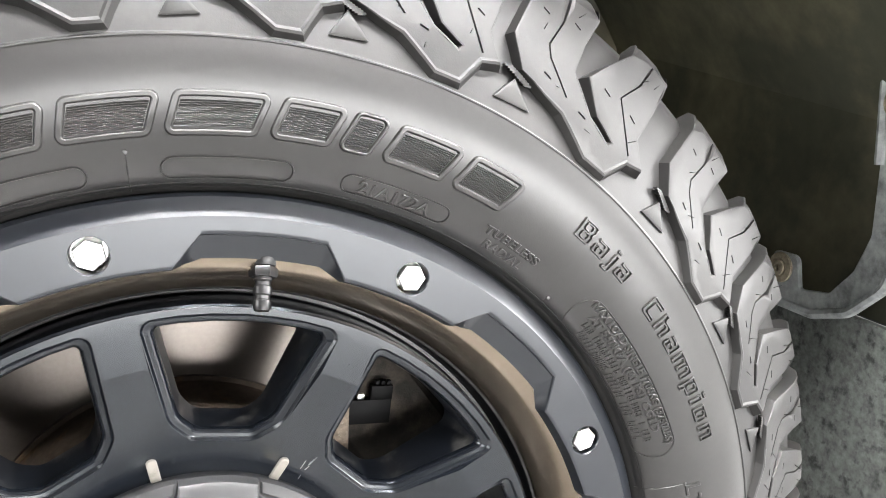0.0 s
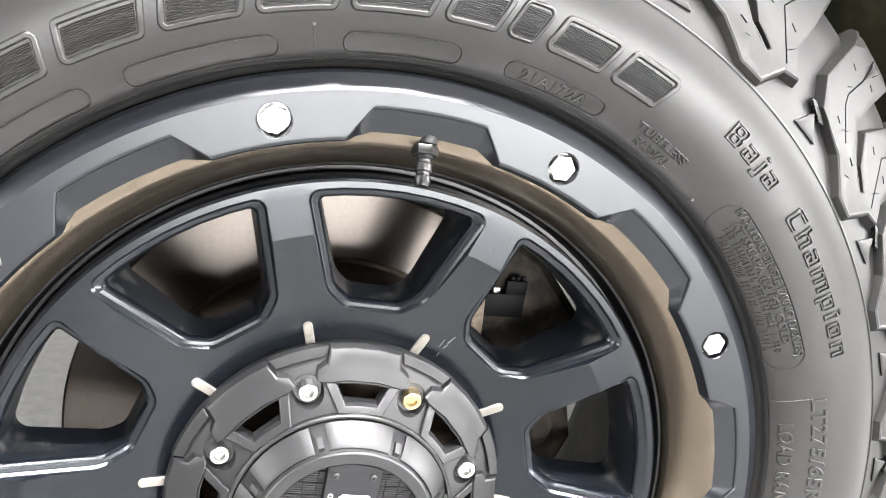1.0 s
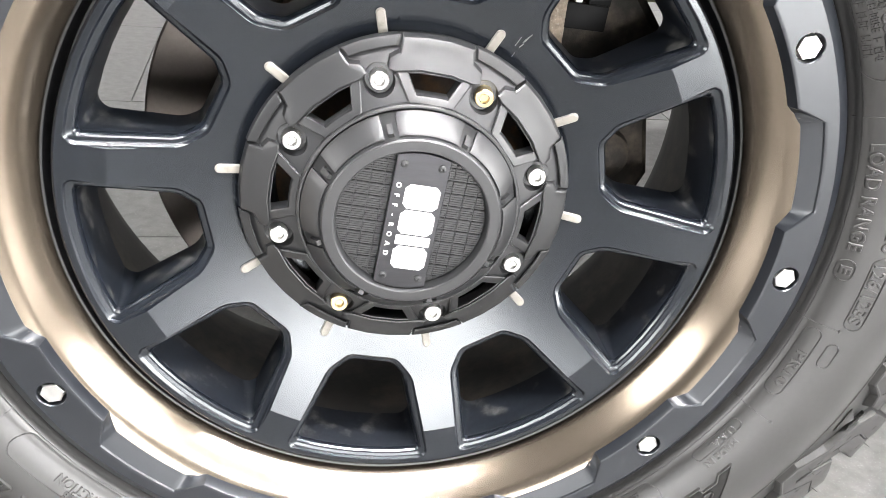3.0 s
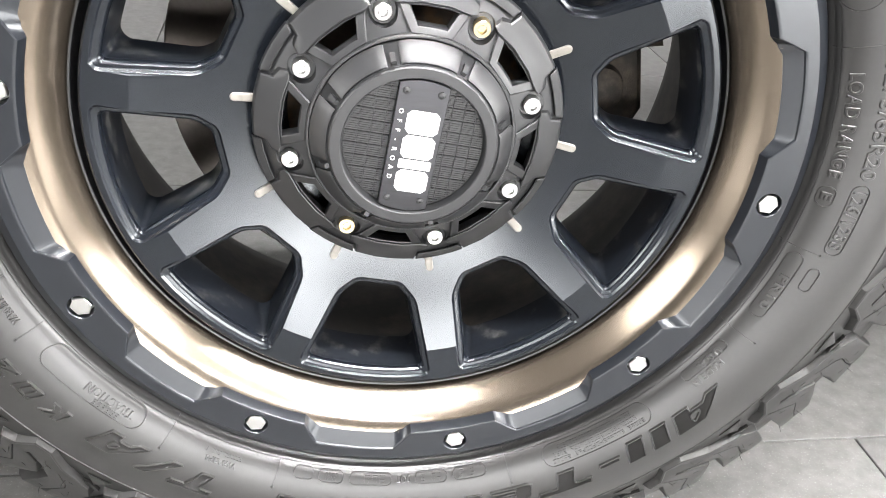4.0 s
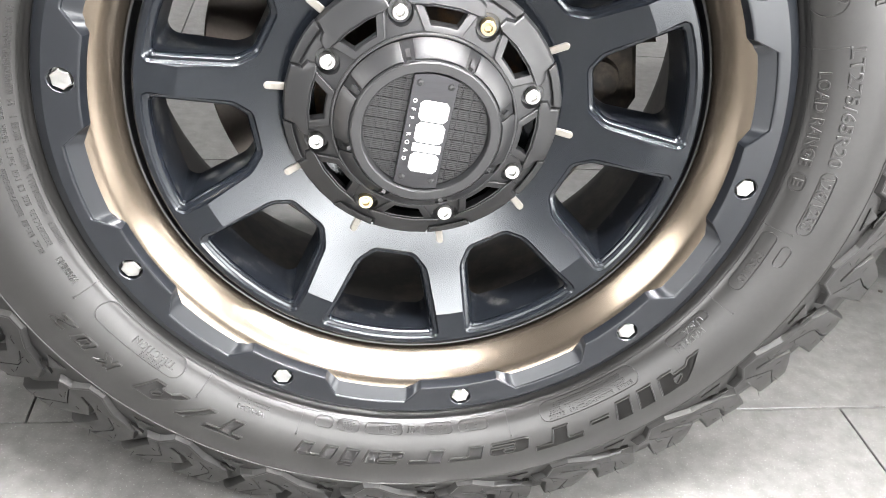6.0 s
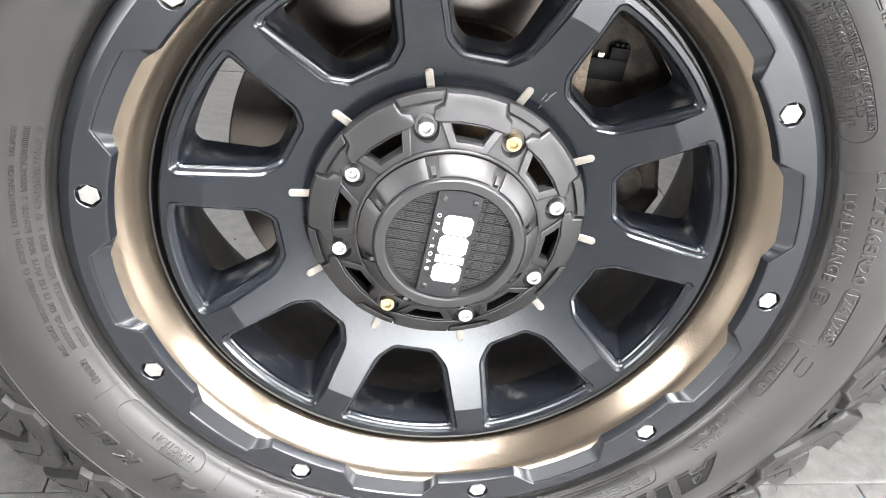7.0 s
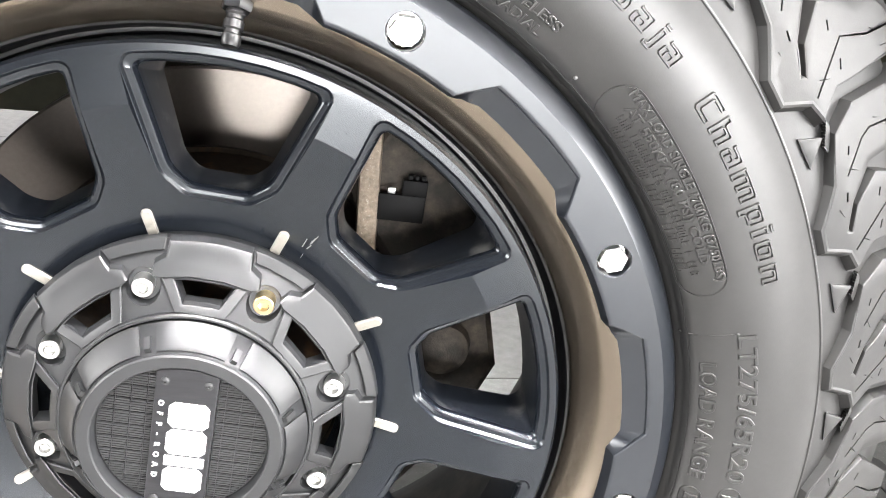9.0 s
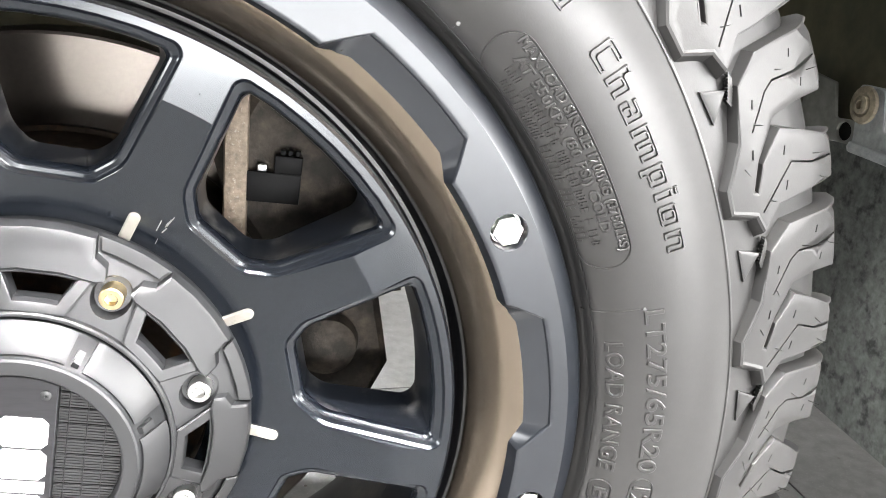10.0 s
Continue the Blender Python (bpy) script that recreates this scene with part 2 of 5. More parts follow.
# ---- the room ----
X0, X1, Y0, Y1, ZC = -4.6, 4.6, -3.6, 5.4, 2.9
# openings made for the added light; the south one is low for its reflections
W0, W1, WT = -0.6, 3.2, 0.58
E0, E1, EB, ET = -2.6, 0.4, 0.75, 2.55


def room():
    bm = bmesh.new()
    box(bm, (X0 - 0.15, Y0 - 0.15, -0.20), (X1 + 0.15, Y1 + 0.15, -0.012))
    fl = tagged(part("floor", bm, GROUT), "dark grey grout bed under pale floor tiles", "floor", kind="structure")
    for name, boxes in (("wall_north", [((X0, Y1, -0.012), (X1, Y1 + 0.15, ZC))]),
                        ("wall_south", [((X0, Y0 - 0.15, -0.012), (W0, Y0, ZC)), ((W1, Y0 - 0.15, -0.012), (X1, Y0, ZC)), ((W0, Y0 - 0.15, WT), (W1, Y0, ZC)), ((W0, Y0 - 0.15, -0.012), (W1, Y0, 0.06))]),
                        ("wall_west", [((X0 - 0.15, Y0 - 0.15, -0.012), (X0, E0, ZC)), ((X0 - 0.15, E1, -0.012), (X0, Y1 + 0.15, ZC)), ((X0 - 0.15, E0, ET), (X0, E1, ZC)), ((X0 - 0.15, E0, -0.012), (X0, E1, EB))]), ("wall_east", [((X1, Y0 - 0.15, -0.012), (X1 + 0.15, E0, ZC)), ((X1, E1, -0.012), (X1 + 0.15, Y1 + 0.15, ZC)), ((X1, E0, ET), (X1 + 0.15, E1, ZC)), ((X1, E0, -0.012), (X1 + 0.15, E1, EB))])):
        bm = bmesh.new()
        for lo, hi in boxes:
            box(bm, lo, hi)
        tagged(part(name, bm, PAINT, weld=0), "plain grey painted showroom wall", "wall", kind="structure")
    # unseen glowing sheets, added behind the openings
    for name, lo, hi, mat in (("backdrop", (W0 - 0.5, Y0 - 0.62, -0.2), (W1 + 0.5, Y0 - 0.60, WT + 0.5), SOUTH_GLOW), ("backdrop_street", (X0 - 0.62, E0 - 0.4, -0.2), (X0 - 0.60, E1 + 0.5, ET + 0.5), SIDEGLOW), ("backdrop_yard", (X1 + 0.60, E0 - 0.4, -0.2), (X1 + 0.62, E1 + 0.5, ET + 0.5), SIDEGLOW)):
        bm = bmesh.new()
        box(bm, lo, hi)
        tagged(part(name, bm, mat), "unseen pale glowing sheet added behind a window opening", "backdrop", kind="structure")
    # fill lamps added in the openings to brighten wheel, tyre and floor
    split = 1.40
    for name, at, turn, w, t, level in (("daylight_south", ((W0 + split) / 2, Y0 - 0.13, (WT + 0.06) / 2), (90, 0, 0), split - W0, WT - 0.06, SOUTH_FILL_POWER), ("daylight_facade", ((W1 + split) / 2, Y0 - 0.13, (WT + 0.06) / 2), (90, 0, 0), W1 - split, WT - 0.06, SOUTH_RIGHT_FILL_POWER), ("daylight_west", (X0 - 0.13, (E0 + E1) / 2, (ET + EB) / 2), (0, -90, 0), ET - EB, E1 - E0, SIDE_FILL_POWER * 0.42), ("daylight_east", (X1 + 0.13, (E0 + E1) / 2, (ET + EB) / 2), (0, 90, 0), ET - EB, E1 - E0, SIDE_FILL_POWER)):
        lamp = bpy.data.lights.new(name, "AREA")
        lamp.shape, lamp.size, lamp.size_y = "RECTANGLE", w, t
        lamp.energy = level * math.pi * w * t
        lamp.color = (1.0, 0.992, 0.985)
        ob = new(name, lamp)
        ob.matrix_world = pose(*at, *turn)
    # no such windows are in view: they are added around the fill lamps
    for name, a, c, turn, top in (("window_1", (W0, Y0 - 0.07), (W1, Y0 - 0.07), 0, WT), ("window_2", (X0 - 0.07, E0), (X0 - 0.07, E1), 1, ET), ("window_3", (X1 + 0.07, E0), (X1 + 0.07, E1), 1, ET)):
        win = tagged(new(name), "unseen low window added to light the wheel, dark grey frames" if not turn else "unseen side window added to light the tyre, dark grey frames", "window", kind="structure")
        low = EB if turn else 0.06
        win.location = ((a[0] + c[0]) / 2, (a[1] + c[1]) / 2, low)
        n = 3
        span = (c[1] - a[1]) if turn else (c[0] - a[0])
        for i in range(n + 1):
            s0, s1 = span * i / n - (0.03 if i else 0), span * i / n + (0.03 if i < n else 0)
            bm = bmesh.new()
            if turn:
                box(bm, (a[0] - 0.035, a[1] + s0, low), (a[0] + 0.035, a[1] + s1, top))
            else:
                box(bm, (a[0] + s0, a[1] - 0.035, low), (a[0] + s1, a[1] + 0.035, top))
            part("mullion", bm, FRAME, win)
        for z in (low, top - 0.06):
            bm = bmesh.new()
            if turn:
                box(bm, (a[0] - 0.028, a[1], z), (a[0] + 0.028, c[1], z + 0.06))
            else:
                box(bm, (a[0], a[1] - 0.028, z), (c[0], a[1] + 0.028, z + 0.06))
            part("window_frame", bm, FRAME, win)
    bm = bmesh.new()
    box(bm, (X0 - 0.15, Y0 - 0.15, ZC), (X1 + 0.15, Y1 + 0.15, ZC + 0.15))
    tagged(part("ceiling", bm, CEIL), "plain grey showroom ceiling", "ceiling", kind="structure")
    return fl


def ceiling_light(d, label, group):
    """A long LED light set under the ceiling, in its tray; d: half its width."""
    li = thing("ceiling_light", (0, 0, ZC), label, "ceiling light", group)
    bm = bmesh.new()
    w, e = 0.90, 0.014
    for lo, hi in (((-w, -d - e, -0.05), (w, -d, 0)), ((-w, d, -0.05), (w, d + e, 0)), ((-w, -d, -0.05), (-w + 0.02, d, 0)), ((w - 0.02, -d, -0.05), (w, d, 0))):
        box(bm, lo, hi)
    bmesh.ops.translate(bm, verts=bm.verts, vec=(0, 0, ZC))
    part("frame", bm, ALU, li)
    bm = bmesh.new()
    box(bm, (-w + 0.022, -d + 0.002, ZC - 0.040), (w - 0.022, d - 0.002, ZC - 0.030))
    part("diffuser", bm, PANEL, li, "glowing opal diffuser")
    return li


FLOOR = room()
# no ceiling light is in view; the front ones follow highlights on the wheel
for half, text, group, spots in ((0.050, "long white LED panel light on the ceiling", "ceiling panels", [(0.35, -0.75)]),
                                 # added to even out the light towards the right
                                 (0.040, "unseen white LED panel light added on the right", "broad ceiling panels", [(2.3, -0.35)]),
                                 (0.030, "slim white LED tube light on the ceiling", "ceiling tubes", [(0.8, -2.3), (2.9, -2.3)]),
                                 # added behind the car to brighten the floor seen through the wheel
                                 (0.030, "unseen narrow white LED light added behind the car", "ceiling lights at the back", [(-2.4, 3.8), (0.4, 3.8), (2.8, 3.8)])):
    first = ceiling_light(half, text, group)
    first.location = (*spots[0], ZC)
    for x, y in spots[1:]:
        copy_thing(first, pose(x, y, ZC))

# ---- the wheel ----
WHEEL = thing("wheel", (0, MID, 0), "black and bronze alloy wheel with a chunky all-terrain tyre", "wheel")


def ring():
    """The bolted outer ring: ten tabs with bolts, ten notches between."""
    bm = bmesh.new()
    offs = sorted({*np.arange(-18, 18, 1.0).tolist(), -8.0, 8.0, -11.2, 11.2, -8.3, 8.3, -10.9, 10.9})
    rows = []
    for k in range(10):
        for d in offs:
            e = lerp([0, 8, 11.2, 18], [0.2386, 0.2386, 0.2548, 0.2548], abs(d))
            wr = lerp([0, 8, 11.2, 18], [0.2366, 0.2366, 0.2424, 0.2424], abs(d))
            wy = lerp([0, 8, 11.2, 18], [0.0068, 0.0068, 0.0034, 0.0034], abs(d))
            prof = [(0.2690, 0.034), (0.2738, 0.012), (0.2735, 0.0068), (0.2722, 0.0042), (0.2652, -0.0012), (0.2640, -0.0020), (0.2630, -0.0020), (e + 0.0026, -0.0020), (e + 0.0016, -0.0020), (e + 0.0004, -0.0016),
                    (e - 0.0002, -0.0004), (wr, wy), (wr + 0.0006, wy + 0.0035), (0.2452, 0.034)]
            rows.append([wp(r, PH + 36 * k + d, y) for r, y in prof + prof[:1]])
    loft(bm, rows)
    finish(bm, 1e-6, 24)
    me = bpy.data.meshes.new("cut_base")
    bm.to_mesh(me)
    bm.free()
    base = new("cut_base", me)
    cb = bmesh.new()
    for k in range(10):
        m = facing(0.2515, PH + 36 * k, 0.0)
        turned(cb, [(0.0, -0.0075), (0.0086, -0.0075), (0.0088, 0.0013), (0.0094, 0.0022), (0.0094, 0.006), (0.0, 0.006)], m, 32)
    finish(cb)
    cm = bpy.data.meshes.new("cut_tool")
    cb.to_mesh(cm)
    cb.free()
    tool = new("cut_tool", cm)
    mod = base.modifiers.new("cut", "BOOLEAN")
    mod.operation, mod.object, mod.solver = "DIFFERENCE", tool, "EXACT"
    bpy.context.view_layer.update()
    done = bpy.data.meshes.new_from_object(base.evaluated_get(bpy.context.evaluated_depsgraph_get()))
    bm = bmesh.new()
    bm.from_mesh(done)
    for o in (base, tool):
        bpy.data.objects.remove(o)
    return part("rim_ring", bm, RING, WHEEL, "satin black beadlock-style ring with ten notches", weld=1e-6, angle=20)


RIM_RING = ring()


def ring_bolt(k):
    m = facing(0.2515, PH + 36 * k, 0.0) @ pose(0, 0, 0, 0, 0, 11 * k * k % 60)
    bm = bmesh.new()
    turned(bm, [(0.0, -0.0072), (0.0080, -0.0072), (0.0080, -0.0060), (0.0, -0.0060)], m, 24)
    rows = []
    for i in range(6):
        t = TAU * i / 6
        rows.append([m @ Vector((r * math.cos(t), r * math.sin(t), z)) for r, z in ((0, -0.006), (0.0077, -0.006), (0.0077, 0.0004), (0.0070, 0.0010), (0, 0.0012))])
    loft(bm, rows)
    return part("bolt", bm, CHROME, RIM_RING, "bright zinc hex bolt")


for k in range(10):
    ring_bolt(k)

part("rim_lip", lathe([(0.2462, 0.0100), (0.2438, 0.0052), (0.2426, 0.0037), (0.2400, 0.0048), (0.2366, 0.0068), (0.2340, 0.0094), (0.2314, 0.0126), (0.2288, 0.0162), (0.2264, 0.0198), (0.2242, 0.0235), (0.2222, 0.0271), (0.2207, 0.0300),
                       (0.2199, 0.0330), (0.2198, 0.0365), (0.2260, 0.0370), (0.2462, 0.0330)], 240, ring=True), BRONZE, WHEEL, "bronze clear-coated rim lip")
part("rim_groove", lathe([(0.2200, 0.0345), (0.2186, 0.0350), (0.2178, 0.0362), (0.2162, 0.0450), (0.2150, 0.0480), (0.2130, 0.0480), (0.2110, 0.0500), (0.2110, 0.0600), (0.2198, 0.0600)], 240, ring=True),
     GROOVE, WHEEL, "gloss black groove inside the bronze lip")
part("barrel", lathe([(0.2150, 0.0560), (0.2230, 0.0760), (0.2360, 0.0980), (0.2395, 0.1500), (0.2430, 0.2100), (0.2500, 0.2330), (0.2600, 0.2520), (0.2680, 0.2540), (0.2700, 0.2480), (0.2540, 0.2150), (0.2480, 0.0980), (0.2300, 0.0600)], 160, ring=True),
     BARREL, WHEEL, "dusty black inner barrel")


# ---- spoke disc ----
CREASE = 0.1812


def face_y(r):
    return lerp([0.06, 0.118, CREASE, 0.2060, 0.2105, 0.2120], [0.066, 0.0490, 0.0268, 0.0271, 0.0273, 0.0283], r)


def window_loop(d, soft=0.0):
    """The outline of one opening about the x axis, drawn in by d."""
    top = [(0.2072 * math.cos(radians(a)), 0.2072 * math.sin(radians(a))) for a in (-9, -4.5, 0, 4.5, 9)]
    pol = lambda r, a: (r * math.cos(radians(a)), r * math.sin(radians(a)))
    pts = [pol(0.2072, -15.0), *top, pol(0.2072, 15.0), pol(0.1420, 12.6), pol(0.1282, 7.8), pol(0.1282, -7.8), pol(0.1420, -12.6)]
    rad = [0.0065, 0, 0, 0, 0, 0, 0.0065, 0.020, 0.012, 0.012, 0.020]
    return round_poly(inset(pts, d), [max(r - d * 0.55, 0.0035) + soft if r else 0 for r in rad], 11)


def spoke_disc():
    bm = bmesh.new()
    steps = ((0.0, 0.0), (0.0004, 0.0003), (0.0016, 0.0019), (0.0022, 0.0023), (0.0040, 0.0031), (0.0049, 0.0038), (0.0058, 0.0052), (0.0065, 0.0076), (0.0072, 0.0120))
    loops0 = [window_loop(d) for d, _ in steps]
    back = window_loop(0.0092, 0.005)

    def lift(v):
        r = math.hypot(v[0], v[1])
        return wp(r, math.degrees(math.atan2(v[1], v[0])), face_y(r))

    def lifted(loop, rot, down):
        out = []
        for p in loop:
            r, a = math.hypot(p[0], p[1]), math.degrees(math.atan2(p[1], p[0])) + rot
            out.append(wp(r, a, face_y(r) + down))
        return out

    holes, backs = [], []
    for k in range(10):
        rot = PH + 18 + 36 * k
        c, s = math.cos(radians(rot)), math.sin(radians(rot))
        holes.append([(p[0] * c - p[1] * s, p[0] * s + p[1] * c) for p in loops0[0]])
        backs.append([(p[0] * c - p[1] * s, p[0] * s + p[1] * c) for p in back])
        for i in range(len(steps) - 1):
            wall(bm, lifted(loops0[i], rot, steps[i][1]), lifted(loops0[i + 1], rot, steps[i + 1][1]))
        ends = [wp(math.hypot(p[0], p[1]), math.degrees(math.atan2(p[1], p[0])) + rot, 0.070) for p in back]
        wall(bm, lifted(loops0[-1], rot, steps[-1][1]), ends)
    rim = [(0.2120 * math.cos(TAU * i / 240), 0.2120 * math.sin(TAU * i / 240)) for i in range(240)]
    hub = [(0.084 * math.cos(TAU * i / 120), 0.084 * math.sin(TAU * i / 120)) for i in range(120)]
    extra = []
    for r in (0.090, 0.097, 0.104, 0.111, 0.118, 0.124, 0.131, 0.138, 0.145, 0.152, 0.159, 0.166, 0.173, 0.190, 0.196, 0.202, 0.2085, 0.2105):
        n = 240 if r > 0.205 else (180 if r < 0.126 else 240)
        for i in range(n):
            p = (r * math.cos(TAU * i / n), r * math.sin(TAU * i / n))
            if 0.122 < r < 0.2082 and any(inside(p, h) for h in holes):
                continue
            extra.append(p)
    near = [inset(h, -0.0020) for h in holes]
    extra = [p for p in extra if not any(inside(p, h) for h in near)]
    extra += [p for h in holes for p in inset(h, -0.0010)]
    guard = [inset(h, -0.0003) for h in holes]
    arcs, run = [], []
    for i in range(1441):
        p = (CREASE * math.cos(TAU * i / 1440), CREASE * math.sin(TAU * i / 1440))
        if any(inside(p, g) for g in guard):
            arcs, run = (arcs + [run] if len(run) > 1 else arcs), []
        else:
            run.append(p)
    arcs += [run] if len(run) > 1 else []
    fill(bm, [rim, hub, *holes], extra, lift, arcs)
    fill(bm, [rim, hub, *backs], [], lambda v: Vector((v[0], 0.070, H + v[1])))
    wall(bm, [wp(0.2120, 360 * i / 240, face_y(0.2120)) for i in range(240)], [wp(0.2120, 360 * i / 240, 0.070) for i in range(240)])
    wall(bm, [wp(0.084, 3 * i, face_y(0.084)) for i in range(120)], [wp(0.084, 3 * i, 0.070) for i in range(120)])
    disc = part("spoke_disc", bm, SATIN, WHEEL, "satin black ten-spoke wheel face", weld=2e-6, angle=9)
    # dust sticks to the deep walls of the openings
    disc.data.materials.append(DUSTY)
    away = disc.location + WHEEL.location
    for f in disc.data.polygons:
        pts = [disc.data.vertices[v].co + away for v in f.vertices]
        if all(p.y > face_y(math.hypot(p.x, p.z - H)) + 0.0074 for p in pts):
            f.material_index = 1
    # true cone normals on the flat front, so that its sheen runs evenly
    me = disc.data
    normals = [Vector(c.vector) for c in me.corner_normals]
    for f in me.polygons:
        pts = [me.vertices[v].co + away for v in f.vertices]
        rs = [math.hypot(p.x, p.z - H) for p in pts]
        if max(abs(p.y - face_y(r)) for p, r in zip(pts, rs)) > 2e-5 or max(rs) > 0.2062 or f.normal.y > -0.5:
            continue
        mid = sum(rs) / len(rs)
        slope = (face_y(mid + 0.0002) - face_y(mid - 0.0002)) / 0.0004 if abs(mid - CREASE) > 0.0004 else None
        if slope is None:
            continue
        if 0.100 < mid < 0.136:
            t = (mid - 0.100) / 0.036
            slope = -0.293 * (1 - t) - 0.351 * t
        for li, p, r in zip(f.loop_indices, pts, rs):
            normals[li] = Vector((slope * p.x / r, -1, slope * (p.z - H) / r)).normalized()
    me.normals_split_custom_set(normals)
    return disc


DISC = spoke_disc()


def spoke_mark(a):
    m = facing(0.111, a, face_y(0.111) - 0.0002, tilt=17.9)
    bm = bmesh.new()
    out = [(-0.010, -0.0029), (0.0080, -0.0029)] + [(0.0080 + 0.0029 * math.sin(TAU / 2 * i / 8), -0.0029 * math.cos(TAU / 2 * i / 8)) for i in range(1, 8)] + [(0.0080, 0.0029), (-0.010, 0.0029)]
    top = inset(out, 0.0007)
    fill(bm, [top], [], lambda v: m @ Vector((v[0], v[1], 0.0016)))
    wall(bm, [m @ Vector((p[0], p[1], -0.001)) for p in out], [m @ Vector((p[0], p[1], 0.0010)) for p in out])
    wall(bm, [m @ Vector((p[0], p[1], 0.0010)) for p in out], [m @ Vector((p[0], p[1], 0.0016)) for p in top])
    part("spoke_mark", bm, BONE, DISC, "bone-coloured raised dash")


for k in range(10):
    spoke_mark(PH + 36 * k)


def scuff():
    """A few thin slivers of bared metal on one spoke."""
    rng = random.Random(5)
    bm = bmesh.new()
    for _ in range(6):
        r, a = rng.uniform(0.110, 0.127), 59.5 + rng.uniform(-1.1, 1.1)
        m = facing(r, a, face_y(r), tilt=17.9) @ pose(0, 0, 0, 0, 0, rng.uniform(-14, 10))
        long, thick = rng.uniform(0.0012, 0.0036), rng.uniform(0.00014, 0.0003)
        box(bm, (-long, -thick, -0.0002), (long, thick, 0.00012), m)
    tagged(part("scuff", bm, SCUFF, DISC, "pale scratches in the paint", weld=0), kind="stuff")


scuff()

# ---- hub cap ----
CAPA = 83.6          # angle of the badge and of one opening
CAP_OUT = 0.0035     # how far the centre cap stands proud of its seat


def cap_y(r):
    return lerp([0.066, 0.0700, 0.094, 0.1000, 0.1066], [0.0245, 0.0255, 0.0385, 0.0425, 0.0450], r)


def cap_body():
    bm = bmesh.new()
    rim = [(0.1052 * math.cos(TAU * i / 128), 0.1052 * math.sin(TAU * i / 128)) for i in range(128)]
    hub = [(0.0690 * math.cos(TAU * i / 96), 0.0690 * math.sin(TAU * i / 96)) for i in range(96)]
    holes = []
    for k in range(8):
        loop = [(0.0868, -11.0), (0.0868, 0), (0.0868, 11.0), (0.0748, 7.6), (0.0748, -7.6)]
        holes.append([(r * math.cos(radians(a + CAPA + 45 * k)), r * math.sin(radians(a + CAPA + 45 * k))) for r, a in loop])

    bowls = []
    for k in range(8):
        t = radians(CAPA + 22.5 - 45 * k)
        bowls.append([(0.0836 * math.cos(t) + 0.0095 * math.cos(TAU * i / 24), 0.0836 * math.sin(t) + 0.0095 * math.sin(TAU * i / 24)) for i in range(24)])

    def lift(v):
        r = math.hypot(v[0], v[1])
        return wp(r, math.degrees(math.atan2(v[1], v[0])), cap_y(r))

    extra = [(r * math.cos(TAU * i / 96), r * math.sin(TAU * i / 96)) for r in (0.0715, 0.092, 0.094, 0.0965, 0.100, 0.1025) for i in range(96)]
    fill(bm, [rim, hub, *holes, *bowls], extra, lift)
    for h in holes:
        up = [lift(p) for p in h]
        wall(bm, up, [u + Vector((0, 0.009, 0)) for u in up])
    for loop in bowls:
        deep = cap_y(0.0836) + 0.0052
        up = [lift(p) for p in loop]
        low = [Vector((u.x, min(deep, u.y + 0.0065), u.z)) for u in [lift(p) for p in inset(loop, 0.0010)]]
        wall(bm, up, low)
        bm.faces.new([bm.verts.new(p) for p in low])
    wall(bm, [wp(0.1052, 360 * i / 128, cap_y(0.1052)) for i in range(128)], [wp(0.1058, 360 * i / 128, 0.056) for i in range(128)])
    return part("hub_cap", bm, PLASTIC, WHEEL, "matt black plastic hub cap ring with eight openings", angle=25)


CAP = cap_body()


def raised(bm, loop, holes, lift, height, chamfer, sink=0.0005, grid=0.006):
    """A raised block with chamfered edges on a lifted surface."""
    top = inset(loop, chamfer)
    tops = [inset(h, -chamfer * 0.8) for h in holes]
    fill(bm, [top, *tops], grid_in(top, grid) if grid else [], lambda v: lift(v, height))
    wall(bm, [lift(p, -sink) for p in loop], [lift(p, height - chamfer * 0.8) for p in loop])
    wall(bm, [lift(p, height - chamfer * 0.8) for p in loop], [lift(p, height) for p in top])
    for h, t in zip(holes, tops):
        wall(bm, [lift(p, -sink) for p in h], [lift(p, height - chamfer * 0.6) for p in h])
        wall(bm, [lift(p, height - chamfer * 0.6) for p in h], [lift(p, height) for p in t])


def cap_lift(rot):
    def lift(v, h):
        r, a = math.hypot(v[0], v[1]), math.degrees(math.atan2(v[1], v[0]))
        return wp(r - 0.35 * h, a + rot, cap_y(r) - h)
    return lift


def polar(pts):
    return [(r * math.cos(radians(a)), r * math.sin(radians(a))) for r, a in pts]


def sym(pts):
    """A polygon symmetrical about its own axis, from its half with falling radius."""
    return polar([(r, a) for r, a in pts] + [(r, -a) for r, a in reversed(pts)])


